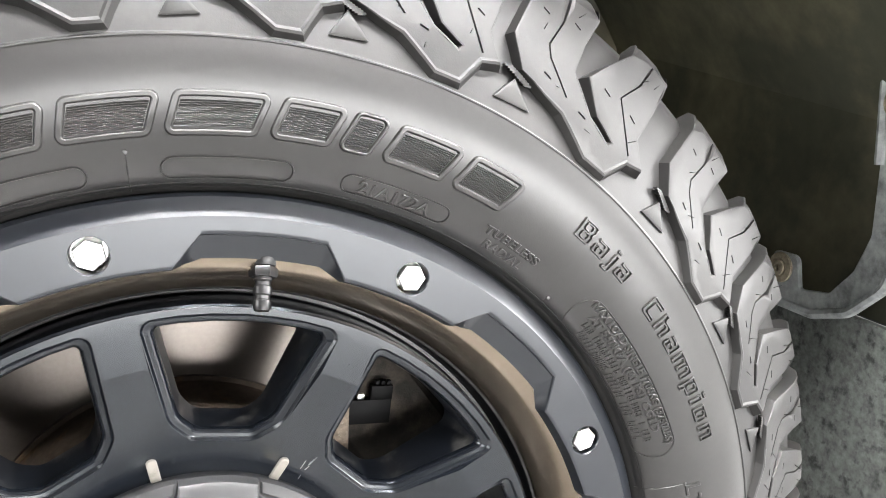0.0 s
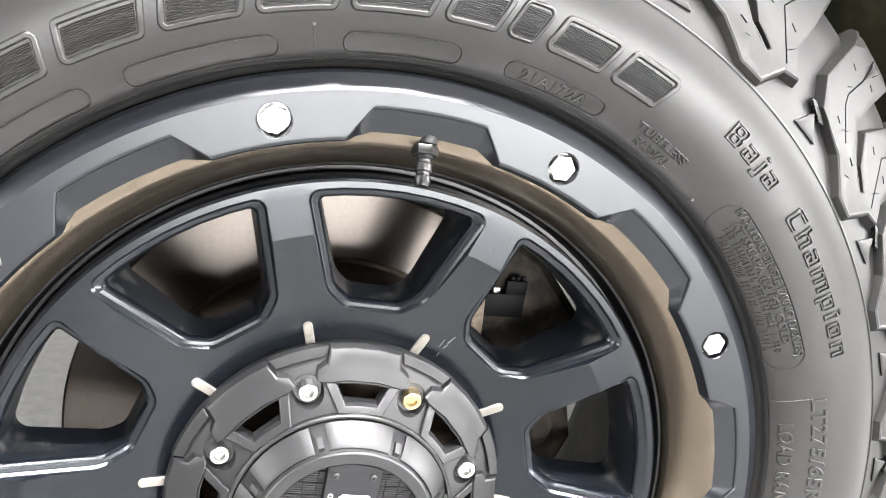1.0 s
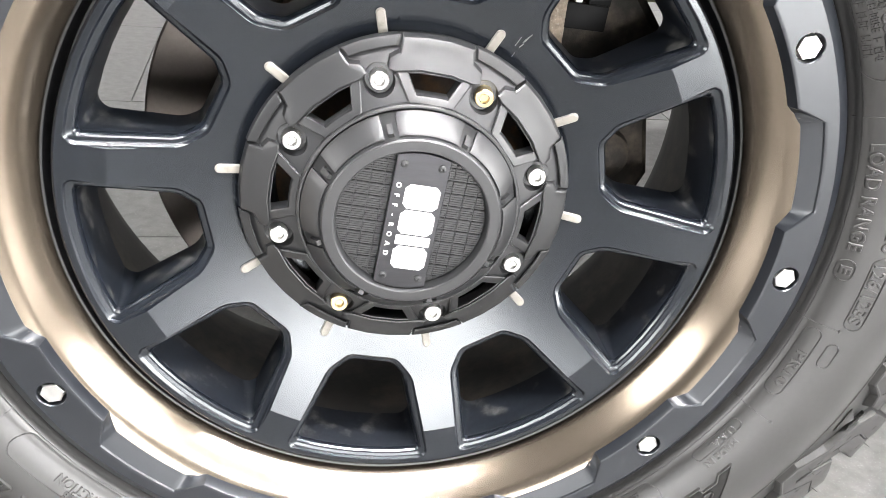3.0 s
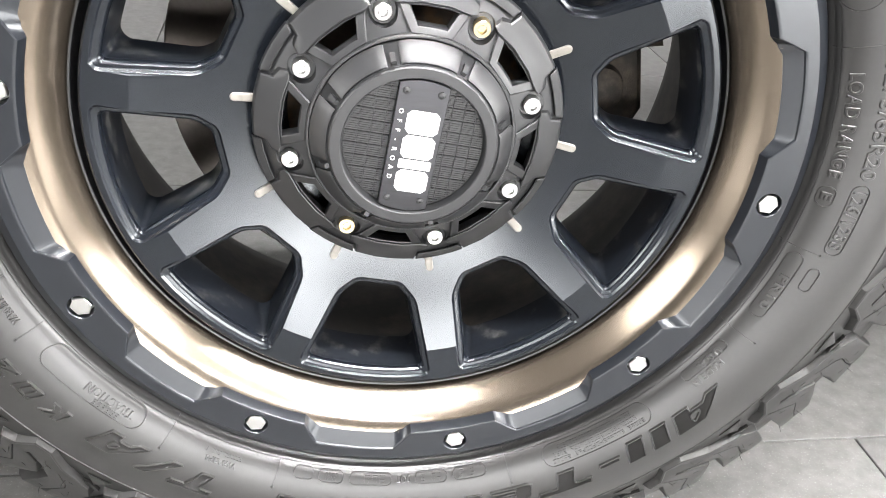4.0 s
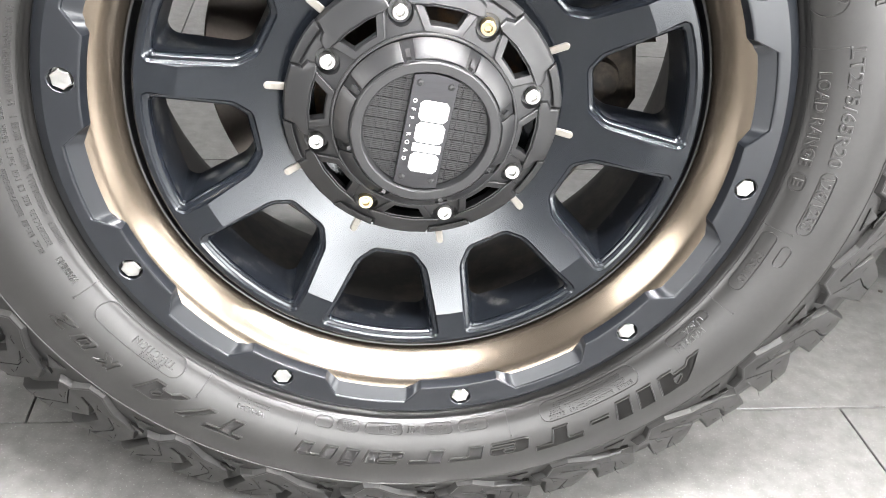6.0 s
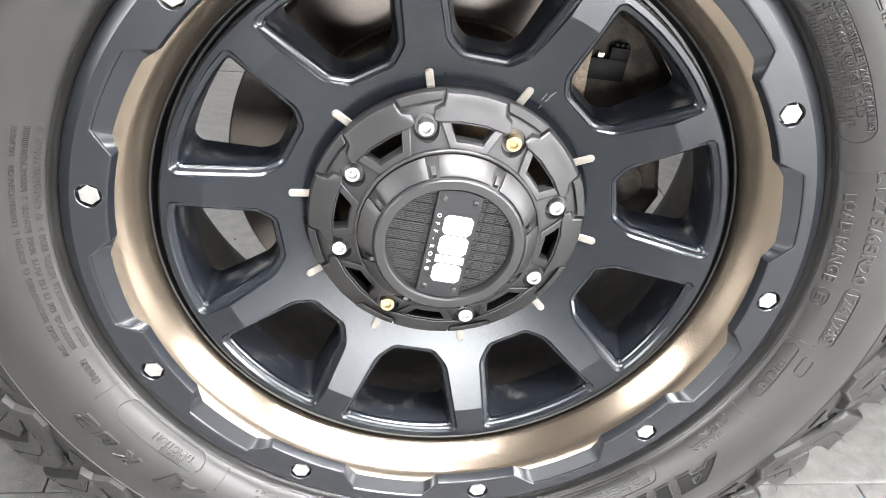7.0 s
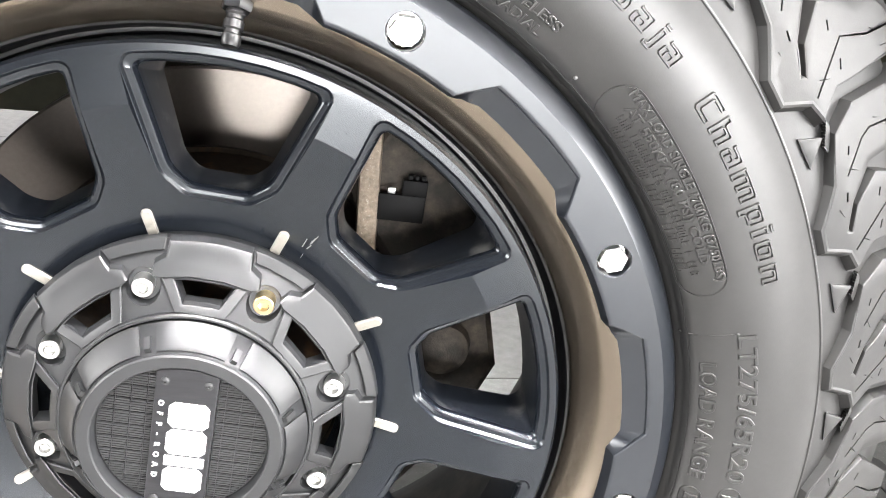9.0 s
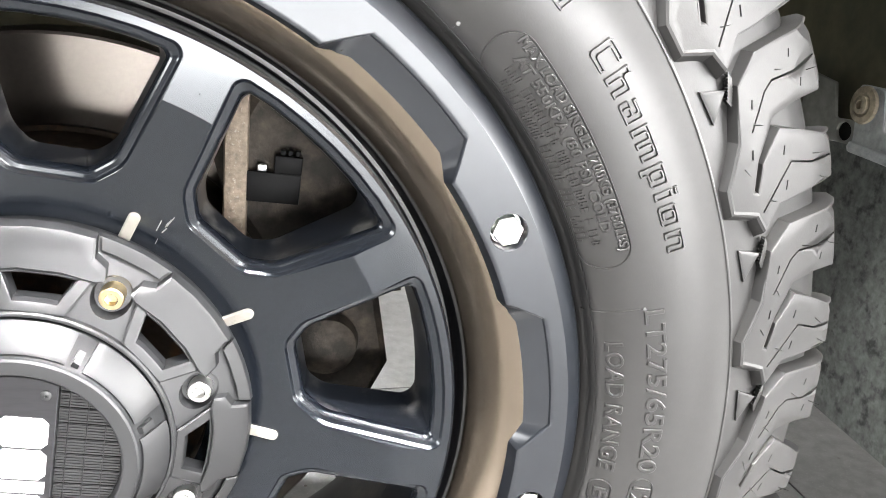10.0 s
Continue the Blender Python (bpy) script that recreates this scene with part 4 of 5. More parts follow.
GLYPHS = {
    "B": (0.72, [[(0, 0), (0.62, 0), (0.72, 0.1), (0.72, 0.42), (0.64, 0.5), (0.72, 0.58), (0.72, 0.9), (0.62, 1), (0, 1)], [(0.24, 0.2), (0.48, 0.2), (0.48, 0.4), (0.24, 0.4)], [(0.24, 0.6), (0.48, 0.6), (0.48, 0.8), (0.24, 0.8)]]),
    "a": (0.66, [[(0.08, 0), (0.66, 0), (0.66, 0.66), (0.58, 0.74), (0.06, 0.74), (0.06, 0.56), (0.42, 0.56), (0.42, 0.46), (0.08, 0.46), (0, 0.38), (0, 0.08)], [(0.24, 0.15), (0.42, 0.15), (0.42, 0.31), (0.24, 0.31)]]),
    "j": (0.34, [[(-0.06, -0.22), (0.26, -0.22), (0.34, -0.14), (0.34, 0.74), (0.10, 0.74), (0.10, -0.02), (-0.06, -0.02)], [(0.10, 0.82), (0.34, 0.82), (0.34, 1), (0.10, 1)]]),
    "C": (0.68, [[(0.10, 0), (0.68, 0), (0.68, 0.24), (0.25, 0.24), (0.25, 0.76), (0.68, 0.76), (0.68, 1), (0.10, 1), (0, 0.9), (0, 0.1)]]),
    "h": (0.66, [[(0, 0), (0.24, 0), (0.24, 0.54), (0.42, 0.54), (0.42, 0), (0.66, 0), (0.66, 0.66), (0.58, 0.74), (0.24, 0.74), (0.24, 1), (0, 1)]]),
    "m": (1.02, [[(0, 0), (0.24, 0), (0.24, 0.54), (0.40, 0.54), (0.40, 0), (0.62, 0), (0.62, 0.54), (0.78, 0.54), (0.78, 0), (1.02, 0), (1.02, 0.66), (0.94, 0.74), (0, 0.74)]]),
    "p": (0.66, [[(0, -0.24), (0.24, -0.24), (0.24, 0), (0.58, 0), (0.66, 0.08), (0.66, 0.66), (0.58, 0.74), (0, 0.74)], [(0.24, 0.2), (0.42, 0.2), (0.42, 0.54), (0.24, 0.54)]]),
    "i": (0.26, [[(0, 0), (0.26, 0), (0.26, 0.74), (0, 0.74)], [(0, 0.82), (0.26, 0.82), (0.26, 1), (0, 1)]]),
    "o": (0.66, [[(0.08, 0), (0.58, 0), (0.66, 0.08), (0.66, 0.66), (0.58, 0.74), (0.08, 0.74), (0, 0.66), (0, 0.08)], [(0.24, 0.2), (0.42, 0.2), (0.42, 0.54), (0.24, 0.54)]]),
    "n": (0.66, [[(0, 0), (0.24, 0), (0.24, 0.54), (0.42, 0.54), (0.42, 0), (0.66, 0), (0.66, 0.66), (0.58, 0.74), (0, 0.74)]]),
    "A": (0.92, [[(0, 0), (0.30, 0), (0.38, 0.22), (0.62, 0.22), (0.62, 0), (0.92, 0), (0.92, 1), (0.42, 1)], [(0.46, 0.44), (0.62, 0.44), (0.62, 0.80)]]),
    "l": (0.30, [[(0, 0), (0.30, 0), (0.30, 1), (0, 1)]]),
    "-": (0.36, [[(0, 0.36), (0.36, 0.36), (0.36, 0.60), (0, 0.60)]]),
    "T": (0.86, [[(0.28, 0), (0.58, 0), (0.58, 0.72), (0.86, 0.72), (0.86, 1), (0, 1), (0, 0.72), (0.28, 0.72)]]),
    "e": (0.70, [[(0.10, 0), (0.70, 0), (0.70, 0.20), (0.28, 0.20), (0.28, 0.29), (0.70, 0.29), (0.70, 0.64), (0.60, 0.74), (0.10, 0.74), (0, 0.64), (0, 0.10)], [(0.28, 0.45), (0.44, 0.45), (0.44, 0.57), (0.28, 0.57)]]),
    "r": (0.58, [[(0, 0), (0.28, 0), (0.28, 0.48), (0.58, 0.48), (0.58, 0.74), (0, 0.74)]]),
    "/": (0.62, [[(0, 0), (0.28, 0), (0.62, 1), (0.34, 1)]]),
    "K": (0.82, [[(0, 0), (0.27, 0), (0.27, 0.36), (0.50, 0), (0.82, 0), (0.50, 0.5), (0.80, 1), (0.50, 1), (0.27, 0.64), (0.27, 1), (0, 1)]]),
    "O": (0.76, [[(0.10, 0), (0.66, 0), (0.76, 0.1), (0.76, 0.9), (0.66, 1), (0.10, 1), (0, 0.9), (0, 0.1)], [(0.28, 0.24), (0.48, 0.24), (0.48, 0.76), (0.28, 0.76)]]),
    "2": (0.72, [[(0, 0), (0.72, 0), (0.72, 0.24), (0.32, 0.24), (0.72, 0.56), (0.72, 0.9), (0.62, 1), (0.02, 1), (0.02, 0.76), (0.44, 0.76), (0.44, 0.66), (0, 0.30)]]),
}


def outlined(body, a0, a1, r0, height, line=0.0011, gap=0.16, core=False, up=0.0012, lean=0.0):
    """Raised outlined letters round the sidewall, clockwise from a0 to a1, each a part of its own; core: ribbed middles."""
    total = sum(GLYPHS[c][0] for c in body) + gap * (len(body) - 1)
    rm = r0 + height * 0.45
    across = radians(a0 - a1) * rm / total
    x0 = 0.0
    for c in body:
        wide, loops = GLYPHS[c]

        def flat(p):
            return ((x0 + p[0] + lean * p[1]) * across, p[1] * height)

        def place(p, h):
            r = r0 + p[1]
            return wp(r, a0 - math.degrees(p[0] / rm), side_y(r) - h)

        bm = bmesh.new()
        inner = []
        for loop in loops:
            pts = [flat(p) for p in loop]
            solid = loop is loops[0] or min(p[1] for p in loop) > 0.8
            base = round_poly(pts, [0.05 * height] * len(pts), 3)
            fine = []
            for i, p in enumerate(base):
                q = base[(i + 1) % len(base)]
                k = max(1, int((q - p).length / 0.004))
                fine += [p.lerp(q, m / k) for m in range(k)]
            s = 1 if solid else -1
            rows = [(0.0, -0.0003), (0.22 * line, up), (0.78 * line, up), (line, -0.0002)]
            for (d1, h1), (d2, h2) in zip(rows, rows[1:]):
                wall(bm, [place(p, h1) for p in inset(fine, s * d1)], [place(p, h2) for p in inset(fine, s * d2)])
            inner.append(inset(fine, s * (line + 0.0003)))
        part("letter", bm, RUBBER, TYRE, weld=1e-6, angle=30)
        if core:
            rib = bmesh.new()
            lo, hi = min(p[1] for p in inner[0]), max(p[1] for p in inner[0])
            y = lo + 0.0006
            while y < hi - 0.0004:
                xs = sorted(p[0] + (y - p[1]) * (q[0] - p[0]) / (q[1] - p[1]) for lp in inner for p, q in zip(lp, lp[1:] + lp[:1]) if (p[1] > y) != (q[1] > y))
                for xa, xb in zip(xs[::2], xs[1::2]):
                    n = max(1, int((xb - xa) / 0.004))
                    loft(rib, [[place((xa + (xb - xa) * k / n, y + d), h) for d, h in ((-0.00046, -0.0003), (0.0, 0.0010), (0.00046, -0.0003))] for k in range(n + 1)], closed=False)
                y += 0.0010
            tagged(part("ribbed_core", rib, RUBBER, TYRE, weld=0, angle=20), kind="stuff")
        x0 += wide + gap


def bars(a0, a1, r0, height, n, rng, name="small_print"):
    """A line of small raised bars for print too small to read."""
    bm = bmesh.new()
    step = (a1 - a0) / n
    for i in range(n):
        if rng.random() < 0.12:
            continue
        a, b = a0 + step * (i + 0.12), a0 + step * (i + 0.80)
        thick = height * 0.17
        up = math.degrees(thick / r0) * (1 if step > 0 else -1)
        strokes = [(r0, r0 + height, a, a + up)]
        for share in rng.sample((0.0, 0.42, 0.83), rng.choice((1, 2, 2, 3))):
            strokes.append((r0 + height * share, r0 + height * share + thick, a, b))
        if rng.random() < 0.5:
            strokes.append((r0, r0 + height * rng.choice((0.5, 1.0)), b - up, b))
        for lo, hi, s, e in strokes:
            q = [wp(r, t, side_y(r) - d) for d in (-0.0002, 0.0008) for r, t in ((lo, s), (lo, e), (hi, e), (hi, s))]
            vs = [bm.verts.new(p) for p in q]
            for f in ((4, 5, 6, 7), (0, 1, 5, 4), (1, 2, 6, 5), (2, 3, 7, 6), (3, 0, 4, 7)):
                bm.faces.new([vs[k] for k in f])
    return tagged(part(name, bm, RUBBER, TYRE, weld=0), kind="stuff")


def capsule(a0, a1, r0, r1, width=0.0010, name="capsule_outline"):
    """A raised line round a plaque on the sidewall."""
    rm = (r0 + r1) / 2
    rad = (r1 - r0) / 2 * 0.98
    pts = [(radians(a0) * rm, r0), (radians(a1) * rm, r0), (radians(a1) * rm, r1), (radians(a0) * rm, r1)]
    loop = round_poly(pts, [rad] * 4, 6)
    fine = []
    for i, p in enumerate(loop):
        n = loop[(i + 1) % len(loop)]
        k = max(1, int((n - p).length / 0.004))
        fine += [p.lerp(n, j / k) for j in range(k)]
    inner = inset(fine, width)
    mid_o, mid_i = inset(fine, width * 0.3), inset(fine, width * 0.7)
    bm = bmesh.new()

    def at(p, h):
        return wp(p[1], math.degrees(p[0] / rm), side_y(p[1]) - h)
    wall(bm, [at(p, -0.0002) for p in fine], [at(p, 0.0009) for p in mid_o])
    wall(bm, [at(p, 0.0009) for p in mid_o], [at(p, 0.0009) for p in mid_i])
    wall(bm, [at(p, 0.0009) for p in mid_i], [at(p, -0.0002) for p in inner])
    return part(name, bm, RUBBER, TYRE)


def brand_shapes():
    """Ten slanted outlined blocks with ribbed middles."""
    spans = [(133.5, 125.8), (125.2, 118.6), (117.6, 110.0), (109.0, 101.6), (100.8, 93.4), (92.6, 84.8), (84.0, 78.4), (77.9, 74.6), (73.8, 67.2), (66.4, 60.2)]
    for a0, a1 in spans:
        rm, lean = 0.3128, 1.2
        lo, hi = 0.3022, 0.3232
        x = lambda a: -radians(a) * rm
        pts = [(x(a0 + lean), lo), (x(a1 + lean), lo), (x(a1), hi), (x(a0), hi)]

        def ring_at(d):
            loop = round_poly(inset(pts, d), [max(0.0045 - d, 0.0008)] * 4, 6)
            fine = []
            for i in range(4):
                arc = loop[7 * i:7 * i + 7]
                fine += arc
                end = loop[(7 * i + 7) % len(loop)]
                k = max(1, int(((Vector(pts[(i + 1) % 4]) - Vector(pts[i])).length) / 0.003))
                fine += [arc[-1].lerp(end, m / k) for m in range(1, k)]
            return fine

        def at(p, h):
            return wp(p[1], math.degrees(-p[0] / rm), side_y(p[1]) - h)
        bm = bmesh.new()
        wide = 0.0036 if a0 - a1 > 5 else 0.0024
        rings = [(0.0, -0.0002), (0.0005, 0.0012), (0.0010, 0.0016), (wide - 0.0010, 0.0016), (wide - 0.0005, 0.0012), (wide, -0.0002)]
        for (d1, h1), (d2, h2) in zip(rings, rings[1:]):
            wall(bm, [at(p, h1) for p in ring_at(d1)], [at(p, h2) for p in ring_at(d2)])
        part("brand_block", bm, RUBBER, TYRE)
        bm = bmesh.new()
        core = ring_at(wide + 0.0004)
        lo, hi = min(p[1] for p in core), max(p[1] for p in core)
        rows = []
        for i in range(int((hi - lo) / 0.0005)):
            y = lo + 0.0002 + i * 0.0005
            xs = sorted(c[0] + (y - c[1]) * (d[0] - c[0]) / (d[1] - c[1]) for c, d in zip(core, core[1:] + core[:1]) if (c[1] > y) != (d[1] > y))
            if len(xs) >= 2:
                rows.append([at((xs[0] + (xs[-1] - xs[0]) * k / 4, y), 0.0005 if i % 2 else -0.0001) for k in range(5)])
        loft(bm, rows, closed=False)
        part("ribbed_core", bm, RUBBER, TYRE, weld=0)


brand_shapes()
rng = random.Random(7)
outlined("Baja", 53.4, 45.2, 0.3162, 0.0120, 0.0012, up=0.0014)
outlined("Champion", 41.4, 22.5, 0.3162, 0.0120, 0.0012, up=0.0014)
words("LT275/65R20", 17.4, -0.2, 0.3018, 0.0090)
words("126/123S", -1.9, -10.4, 0.3020, 0.0085)
capsule(-0.9, -11.4, 0.3000, 0.3125)
words("LOAD RANGE", 14.2, -0.6, 0.2835, 0.0075)
words("E", -2.9, -4.1, 0.2840, 0.0062)
capsule(-1.9, -5.1, 0.2815, 0.2925)
words("21A172A", 75.6, 67.6, 0.2845, 0.0058)
capsule(77.4, 65.4, 0.2825, 0.2930)
words("TUBELESS", 61.4, 54.0, 0.2905, 0.0044)
words("RADIAL", 60.4, 55.0, 0.2835, 0.0044)
capsule(114.6, 100.0, 0.2815, 0.2930)
capsule(94.0, 82.0, 0.2815, 0.2930)
capsule(132.5, 118.0, 0.2815, 0.2930)
words("MAX LOAD SINGLE 1700KG (3750LBS)", 45.4, 23.8, 0.2962, 0.0042)
words("AT 550KPA (80 PSI) COLD", 44.4, 26.0, 0.2906, 0.0041)
for i, r in enumerate((0.2852, 0.2803)):
    bars(44.0 - i * 0.8, 24.8 + i * 0.5, r, 0.0040, 32 - i * 2, rng)
capsule(46.8, 22.2, 0.2782, 0.3020)
words("PR10", -16.5, -22.6, 0.2855, 0.0060)
capsule(-12.6, -24.2, 0.2820, 0.2935)
capsule(-13.8, -17.6, 0.2990, 0.3080)
words("MADE IN", -32.6, -38.4, 0.2915, 0.0046)
words("U.S.A.", -31.4, -36.0, 0.2845, 0.0044)
capsule(-30.0, -39.0, 0.2820, 0.2900)
outlined("All-Terrain", -35.2, -106.4, 0.3035, 0.0190, 0.0014, 0.12, True, 0.0018, lean=0.12)
for i, r in enumerate((0.2925, 0.2878, 0.2832)):
    bars(-47.5 - i * 0.4, -63.4 + i * 0.4, r, 0.0034, 26, rng)
capsule(-46.0, -64.8, 0.2808, 0.2985)
for a0, a1, txt in ((-74.0, -79.6, ""), (-80.4, -85.8, ""), (-89.4, -96.4, "7411"), (-97.2, -101.4, ""), (-102.0, -105.4, "")):
    capsule(a0, a1, 0.2805, 0.2900)
    if a0 - a1 > 4:
        bars(a0 - 1.0, a1 + 1.0, 0.2828, 0.0050, 4, rng)
words("DOT", -86.4, -88.8, 0.2828, 0.0048)
outlined("T/A", -114.0, -132.4, 0.3035, 0.0190, 0.0014, 0.06, True, 0.0018, lean=0.28)
outlined("KO2", -137.6, -149.4, 0.3110, 0.0125, 0.0013, 0.30, up=0.0016, lean=0.25)
words("WPA2P6", -114.0, -119.0, 0.2905, 0.0036)
bars(-113.5, -119.5, 0.2850, 0.0030, 12, rng)
words("TRACTION", -131.4, -139.6, 0.2865, 0.0058)
capsule(-129.6, -147.5, 0.2800, 0.2985)
bars(-133.0, -137.5, 0.2930, 0.0040, 6, rng)
words("WARNING", -152.6, -157.4, 0.2890, 0.0042)
for i, r in enumerate((0.2960, 0.2890, 0.2820)):
    bars(-159.0, -196.0, r, 0.0036, 64, rng)


def seam(a, r0, r1):
    bm = bmesh.new()
    n = 6
    rows = []
    for i in range(n + 1):
        r = r0 + (r1 - r0) * i / n
        d = math.degrees(0.0004 / r)
        rows.append([wp(r, a - d, side_y(r) + 0.0002), wp(r, a - d * 0.4, side_y(r) - 0.0005), wp(r, a + d * 0.4, side_y(r) - 0.0005), wp(r, a + d, side_y(r) + 0.0002)])
    loft(bm, rows, closed=False)
    turned(bm, [(0.0010, -0.0006), (0.0010, 0.0008), (0.0, 0.0010)], facing(r1, a, side_y(r1)), 10)
    part("mould_seam", bm, RUBBER, TYRE)


for a, r1 in ((96.7, 0.2965), (17.6, 0.3020), (-11.9, 0.3010), (-27.6, 0.3020), (-70.6, 0.3010), (-107.8, 0.3000), (-125.5, 0.3000), (-150.8, 0.2990), (134.5, 0.2965), (49.5, 0.2830)):
    seam(a, 0.2760, r1)

# ---- brake behind the wheel ----
BRAKES = thing("brake", (0, 0.15, 0.2), "rusty brake disc with a dirty cast caliper", "brake")
part("rotor", lathe([(0.1260, 0.1440), (0.1300, 0.1400), (0.1780, 0.1400), (0.1795, 0.1415), (0.1795, 0.1690), (0.1780, 0.1700), (0.1260, 0.1700)], 160, ring=True), BRAKE, BRAKES, "bright worn cast-iron friction ring", angle=25)
part("rotor_hat", lathe([(0.1285, 0.1412), (0.1258, 0.1395), (0.1250, 0.1440), (0.1200, 0.1100), (0.1160, 0.1040), (0.0, 0.1040), (0.0, 0.1700), (0.1285, 0.1700)], 120), RUST, BRAKES, "rusty disc hat", angle=25)
part("hub", lathe([(0.0, 0.070), (0.036, 0.070), (0.040, 0.076), (0.041, 0.104), (0.0, 0.105)], 48), RUST, BRAKES, "rusty wheel hub")


def caliper():
    bm = bmesh.new()
    body = polar([(0.198, 58), (0.202, 45), (0.202, 30), (0.198, 14), (0.150, 16), (0.134, 26), (0.130, 36), (0.134, 48), (0.150, 57)])
    raised(bm, body, [], lambda p, h: Vector((p[0], 0.1380 - h, H + p[1])), 0.036, 0.006, grid=0)
    c = part("caliper", bm, CALIPER, BRAKES, "dirty brown cast brake caliper")
    bm = bmesh.new()
    arm = polar([(0.186, 18), (0.190, -2), (0.180, -12), (0.150, -14), (0.128, -6), (0.130, 12), (0.148, 18)])
    raised(bm, arm, [], lambda p, h: Vector((p[0], 0.1370 - h, H + p[1])), 0.020, 0.004, grid=0)
    part("carrier", bm, CALIPER, BRAKES, "rusty caliper carrier")
    bm = bmesh.new()
    turned(bm, [(0.0, 0.0), (0.019, 0.0), (0.020, 0.004), (0.018, 0.012), (0.013, 0.015), (0.0, 0.016)], facing(0.150, 4, 0.117), 28)
    part("slide_boot", bm, CALIPER, BRAKES, "grey rubber slide boot")
    bm = bmesh.new()
    m = facing(0.163, 47, 0.0985) @ pose(0, 0, 0, 0, 0, 40)
    box(bm, (-0.016, -0.018, 0.0), (0.001, 0.012, 0.004), m, 0.0008)
    box(bm, (0.001, -0.018, 0.0), (0.011, -0.003, 0.005), m, 0.0008)
    for s in (-0.0165, -0.0125, -0.0085):
        box(bm, (0.0112, s, 0.0005), (0.0140, s + 0.0026, 0.0040), m, 0.0004)
    part("clip", bm, CLIP_AND_HOLE_BLACK, c, "black pad clip")
    bm = bmesh.new()
    box(bm, (0.0012, 0.0008, 0.0005), (0.0050, 0.0055, 0.0035), m, 0.0005)
    part("clip_tab", bm, CHROME, c, "bright clip tab")
    bm = bmesh.new()
    box(bm, (0.088, 0.093, H + 0.075), (0.101, 0.140, H + 0.165), None, 0.003)
    part("pad_edge", bm, PAD, c, "speckled rusty pad edge")


caliper()

# ---- wheel arch, flap and bracket ----
bm = lathe([(0.640, -0.020), (0.655, -0.020), (0.690, 0.560), (0.675, 0.560)], 64, 14, 200, ring=True)
tagged(part("wheel_arch_liner", bm, LINER), "olive-black plastic wheel arch liner over the tyre", "wheel arch", kind="structure")
bm = bmesh.new()
box(bm, (-0.80, 0.562, 0.46), (0.80, 0.578, 1.10))
tagged(part("inner_arch_panel", bm, LINER), "dark inner wheel arch panel behind the wheel", "wheel arch", kind="structure")
bm = bmesh.new()
box(bm, (0.572, -0.020, 0.566), (0.590, 0.560, 1.10))
tagged(part("rear_arch_panel", bm, LINER), "dark rear wall of the wheel arch", "wheel arch", kind="structure")


def car_body():
    """The plain underside and flank of the car round the wheel arch, out of view."""
    bm = bmesh.new()
    # unseen boxes, added to keep light off the floor and the tyre's top
    for lo, hi in (((-2.20, -0.02, 1.118), (2.60, 1.85, 1.45)), ((0.70, -0.02, 0.52), (2.60, 1.85, 1.114))):
        box(bm, lo, hi, None, 0.004)
    tagged(part("car_body", bm, BODY, weld=0), "unseen plain dark car body, added to shade the floor", "car body", kind="structure")


car_body()


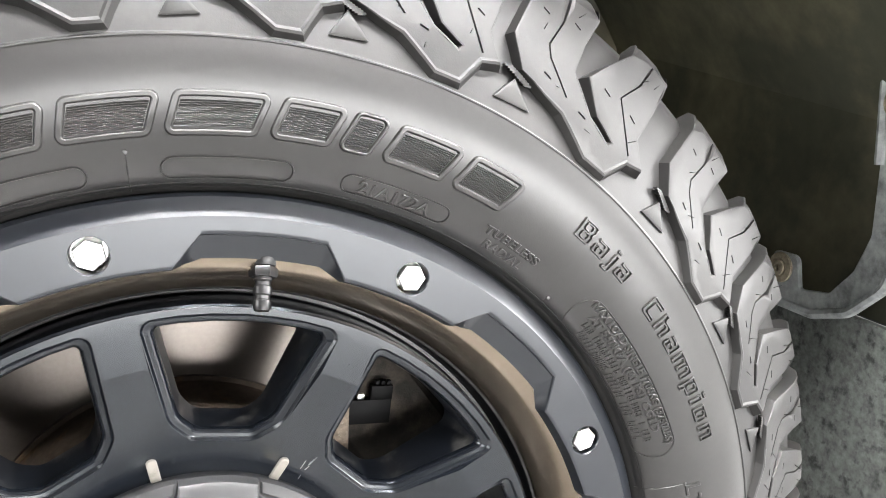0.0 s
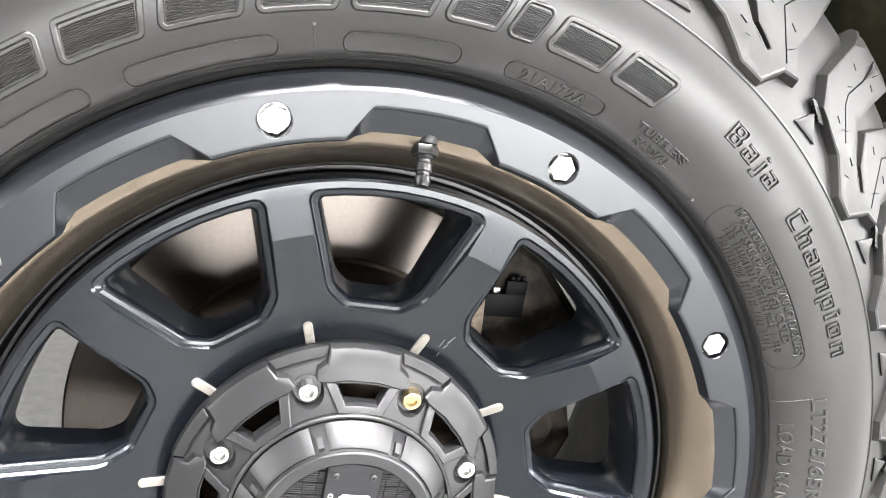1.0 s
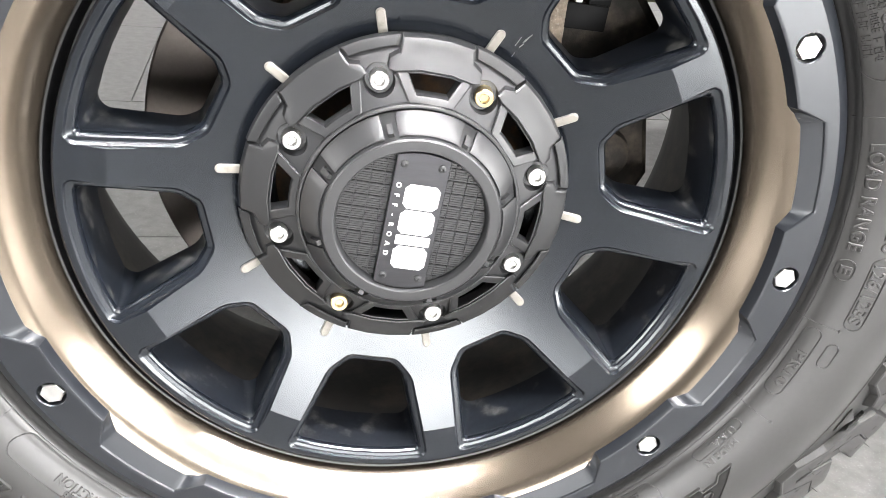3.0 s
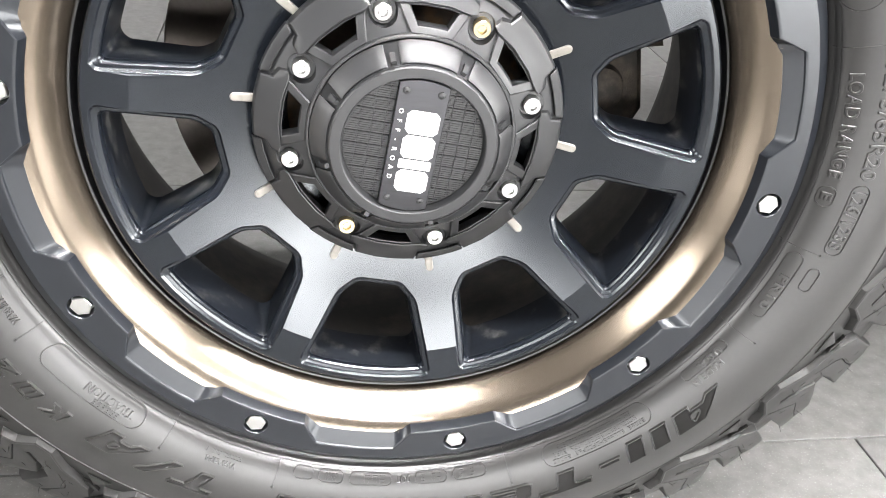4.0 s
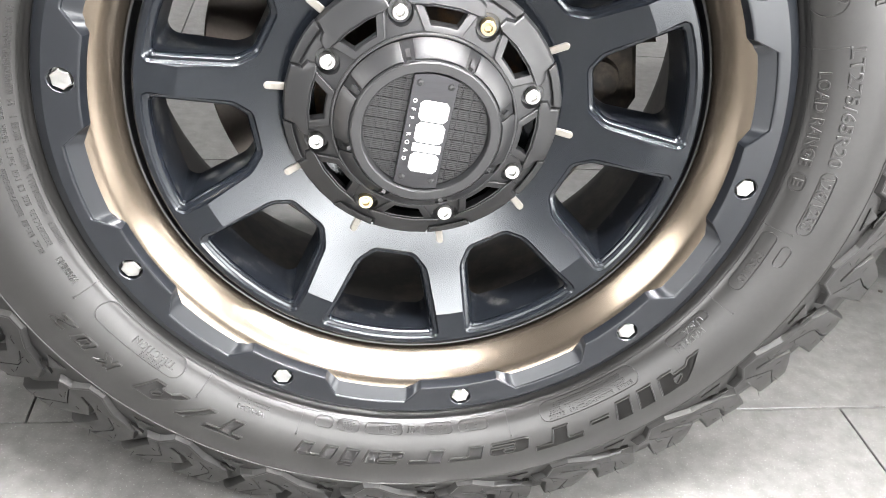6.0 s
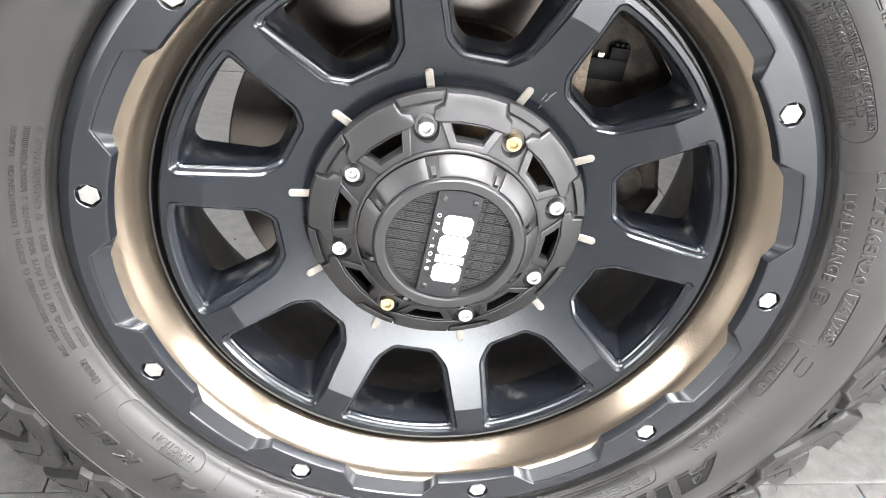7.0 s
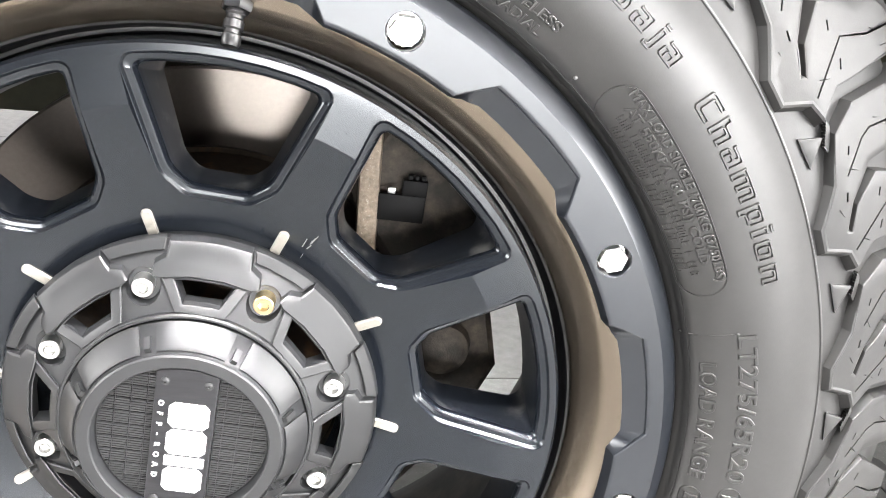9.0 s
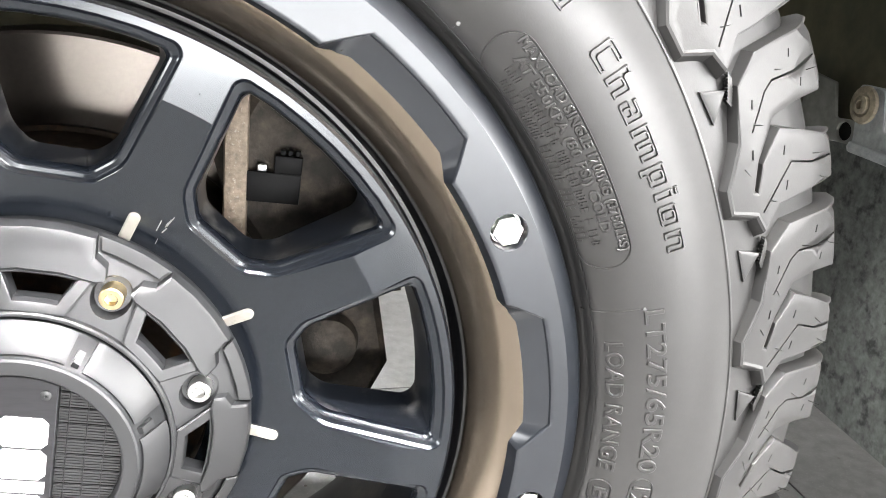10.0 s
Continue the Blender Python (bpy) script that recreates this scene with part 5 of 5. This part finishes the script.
def mud_flap():
    fl = thing("mud_flap", (0.565, 0.16, 0.32), "speckled grey rubber mud flap behind the tyre", "mud flap")
    bm = bmesh.new()
    box(bm, (0.560, 0.035, 0.345), (0.568, 0.300, 0.566), None, 0.002)
    part("flap", bm, FLAP, fl)
    bm = bmesh.new()
    plate = round_poly([(0.214, 0.556), (0.165, 0.556), (0.125, 0.570), (0.094, 0.600), (0.084, 0.640), (0.086, 0.800), (0.132, 0.800), (0.120, 0.700), (0.116, 0.640), (0.128, 0.606),
                        (0.150, 0.580), (0.184, 0.574), (0.192, 0.604), (0.2235, 0.603)],
                       [0, 0.02, 0.03, 0.02, 0.02, 0, 0, 0.02, 0.015, 0.012, 0.01, 0.003, 0.008, 0.005], 4)
    raised(bm, plate, [], lambda p, h: Vector((0.5590 - h, p[0], p[1])), 0.004, 0.001, grid=0)
    br = part("bracket", bm, BRACKET, fl, "dusty grey metal bracket")
    bm = bmesh.new()
    edge = [Vector((0.556, p[0], p[1])) for p in plate[:27]]
    rows = []
    for i, p in enumerate(edge):
        d = (edge[min(i + 1, len(edge) - 1)] - edge[max(i - 1, 0)]).normalized()
        side = d.cross(Vector((1, 0, 0))).normalized()
        rows.append([p + side * 0.005 * math.cos(TAU * k / 8) + Vector((1, 0, 0)) * 0.005 * math.sin(TAU * k / 8) for k in range(9)])
    loft(bm, rows, closed=False)
    part("rolled_edge", bm, BRACKET, br, "pale rolled bracket edge")
    for y, z in ((0.209, 0.589), (0.110, 0.752)):
        bm = bmesh.new()
        m = Matrix.Translation((0.5545, y, z)) @ pose(0, 0, 0, 0, -90)
        turned(bm, [(0.0, 0.0), (0.0140, 0.0), (0.0146, 0.0012), (0.0140, 0.0030), (0.0095, 0.0038), (0.0070, 0.0022), (0.0070, 0.0052), (0.0035, 0.0060), (0.0028, 0.0030), (0.0, 0.0030)], m, 24)
        part("bracket_bolt", bm, WASHER, br, "pale corroded washer and bolt")
    bm = bmesh.new()
    tab = round_poly([(0.290, 0.550), (0.2145, 0.5565), (0.2165, 0.5755), (0.2435, 0.5725), (0.2540, 0.5990), (0.290, 0.6030)], [0, 0.002, 0.002, 0.003, 0.002, 0], 4)
    hole = [(0.2290 + 0.0088 * math.cos(TAU * i / 20), 0.5645 + 0.0074 * math.sin(TAU * i / 20)) for i in range(20)]
    raised(bm, tab, [hole], lambda p, h: Vector((0.5599 - h, p[0], p[1])), 0.0030, 0.0005, sink=0.0, grid=0)
    part("tab", bm, TABGREY, fl, "pale grey steel tab with a round hole")
    # black disc behind the tab: paints the shade inside its hole
    bm = bmesh.new()
    turned(bm, [(0.0, 0.0), (0.0092, 0.0), (0.0092, 0.0004), (0.0, 0.0006)], Matrix.Translation((0.5597, 0.2290, 0.5645)) @ pose(0, 0, 0, 0, -90), 20)
    part("plug", bm, CLIP_AND_HOLE_BLACK, fl, "black disc painting the tab's hole dark")
    return fl


mud_flap()

# ---- floor tiles ----
def tiles():
    size, gap = 0.637, 0.0024
    me = bpy.data.meshes.new("floor_tile")
    bm = bmesh.new()
    h = size / 2 - gap / 2
    b = 0.0006
    vs = []
    for z, e in ((-0.012, h), (-b, h), (0.0, h - b)):
        vs.append([bm.verts.new((x * e, y * e, z)) for x, y in ((-1, -1), (1, -1), (1, 1), (-1, 1))])
    for lo, hi in zip(vs, vs[1:]):
        for i in range(4):
            bm.faces.new((lo[i], lo[(i + 1) % 4], hi[(i + 1) % 4], hi[i]))
    bm.faces.new(vs[-1])
    bmesh.ops.recalc_face_normals(bm, faces=bm.faces)
    bm.to_mesh(me)
    bm.free()
    me.materials.append(TILE)
    yaw = 3.1
    turn = Matrix.Rotation(radians(yaw), 4, "Z")
    origin = Vector((-0.072, 0.158, 0.0))
    for i in range(-8, 9):
        for j in range(-7, 9):
            p = origin + turn @ Vector(((i + (0.5 if j % 2 else 1.0)) * size, (j + 0.5) * size, 0))
            if not (X0 - 0.3 < p.x < X1 + 0.3 and Y0 - 0.3 < p.y < Y1 + 0.3):
                continue
            ob = new("floor_tile", me)
            ob.parent = FLOOR
            ob.matrix_local = Matrix.Translation(-FLOOR.location) @ Matrix.Translation(p) @ turn


tiles()


def grit():
    """Crumbs of dried mud and small stones lying round the tyre."""
    rng = random.Random(31)
    bm = bmesh.new()
    for _ in range(70):
        x, y = rng.uniform(-0.75, 1.0), rng.uniform(-0.45, 0.75)
        s = rng.choice((0.0010, 0.0014, 0.0020, 0.0034))
        if abs(x) < 0.16 and -0.03 < y < 0.27:
            continue
        r = bmesh.ops.create_icosphere(bm, subdivisions=1, radius=s)
        for v in r["verts"]:
            v.co = Vector((v.co.x * rng.uniform(0.8, 1.5) + x, v.co.y * rng.uniform(0.8, 1.5) + y, max(0.0002, v.co.z * 0.5 + s * 0.35)))
    tagged(part("grit", bm, GRIT, weld=0), "dark crumbs of dried mud scattered on the tiles", "grit", kind="stuff")


grit()
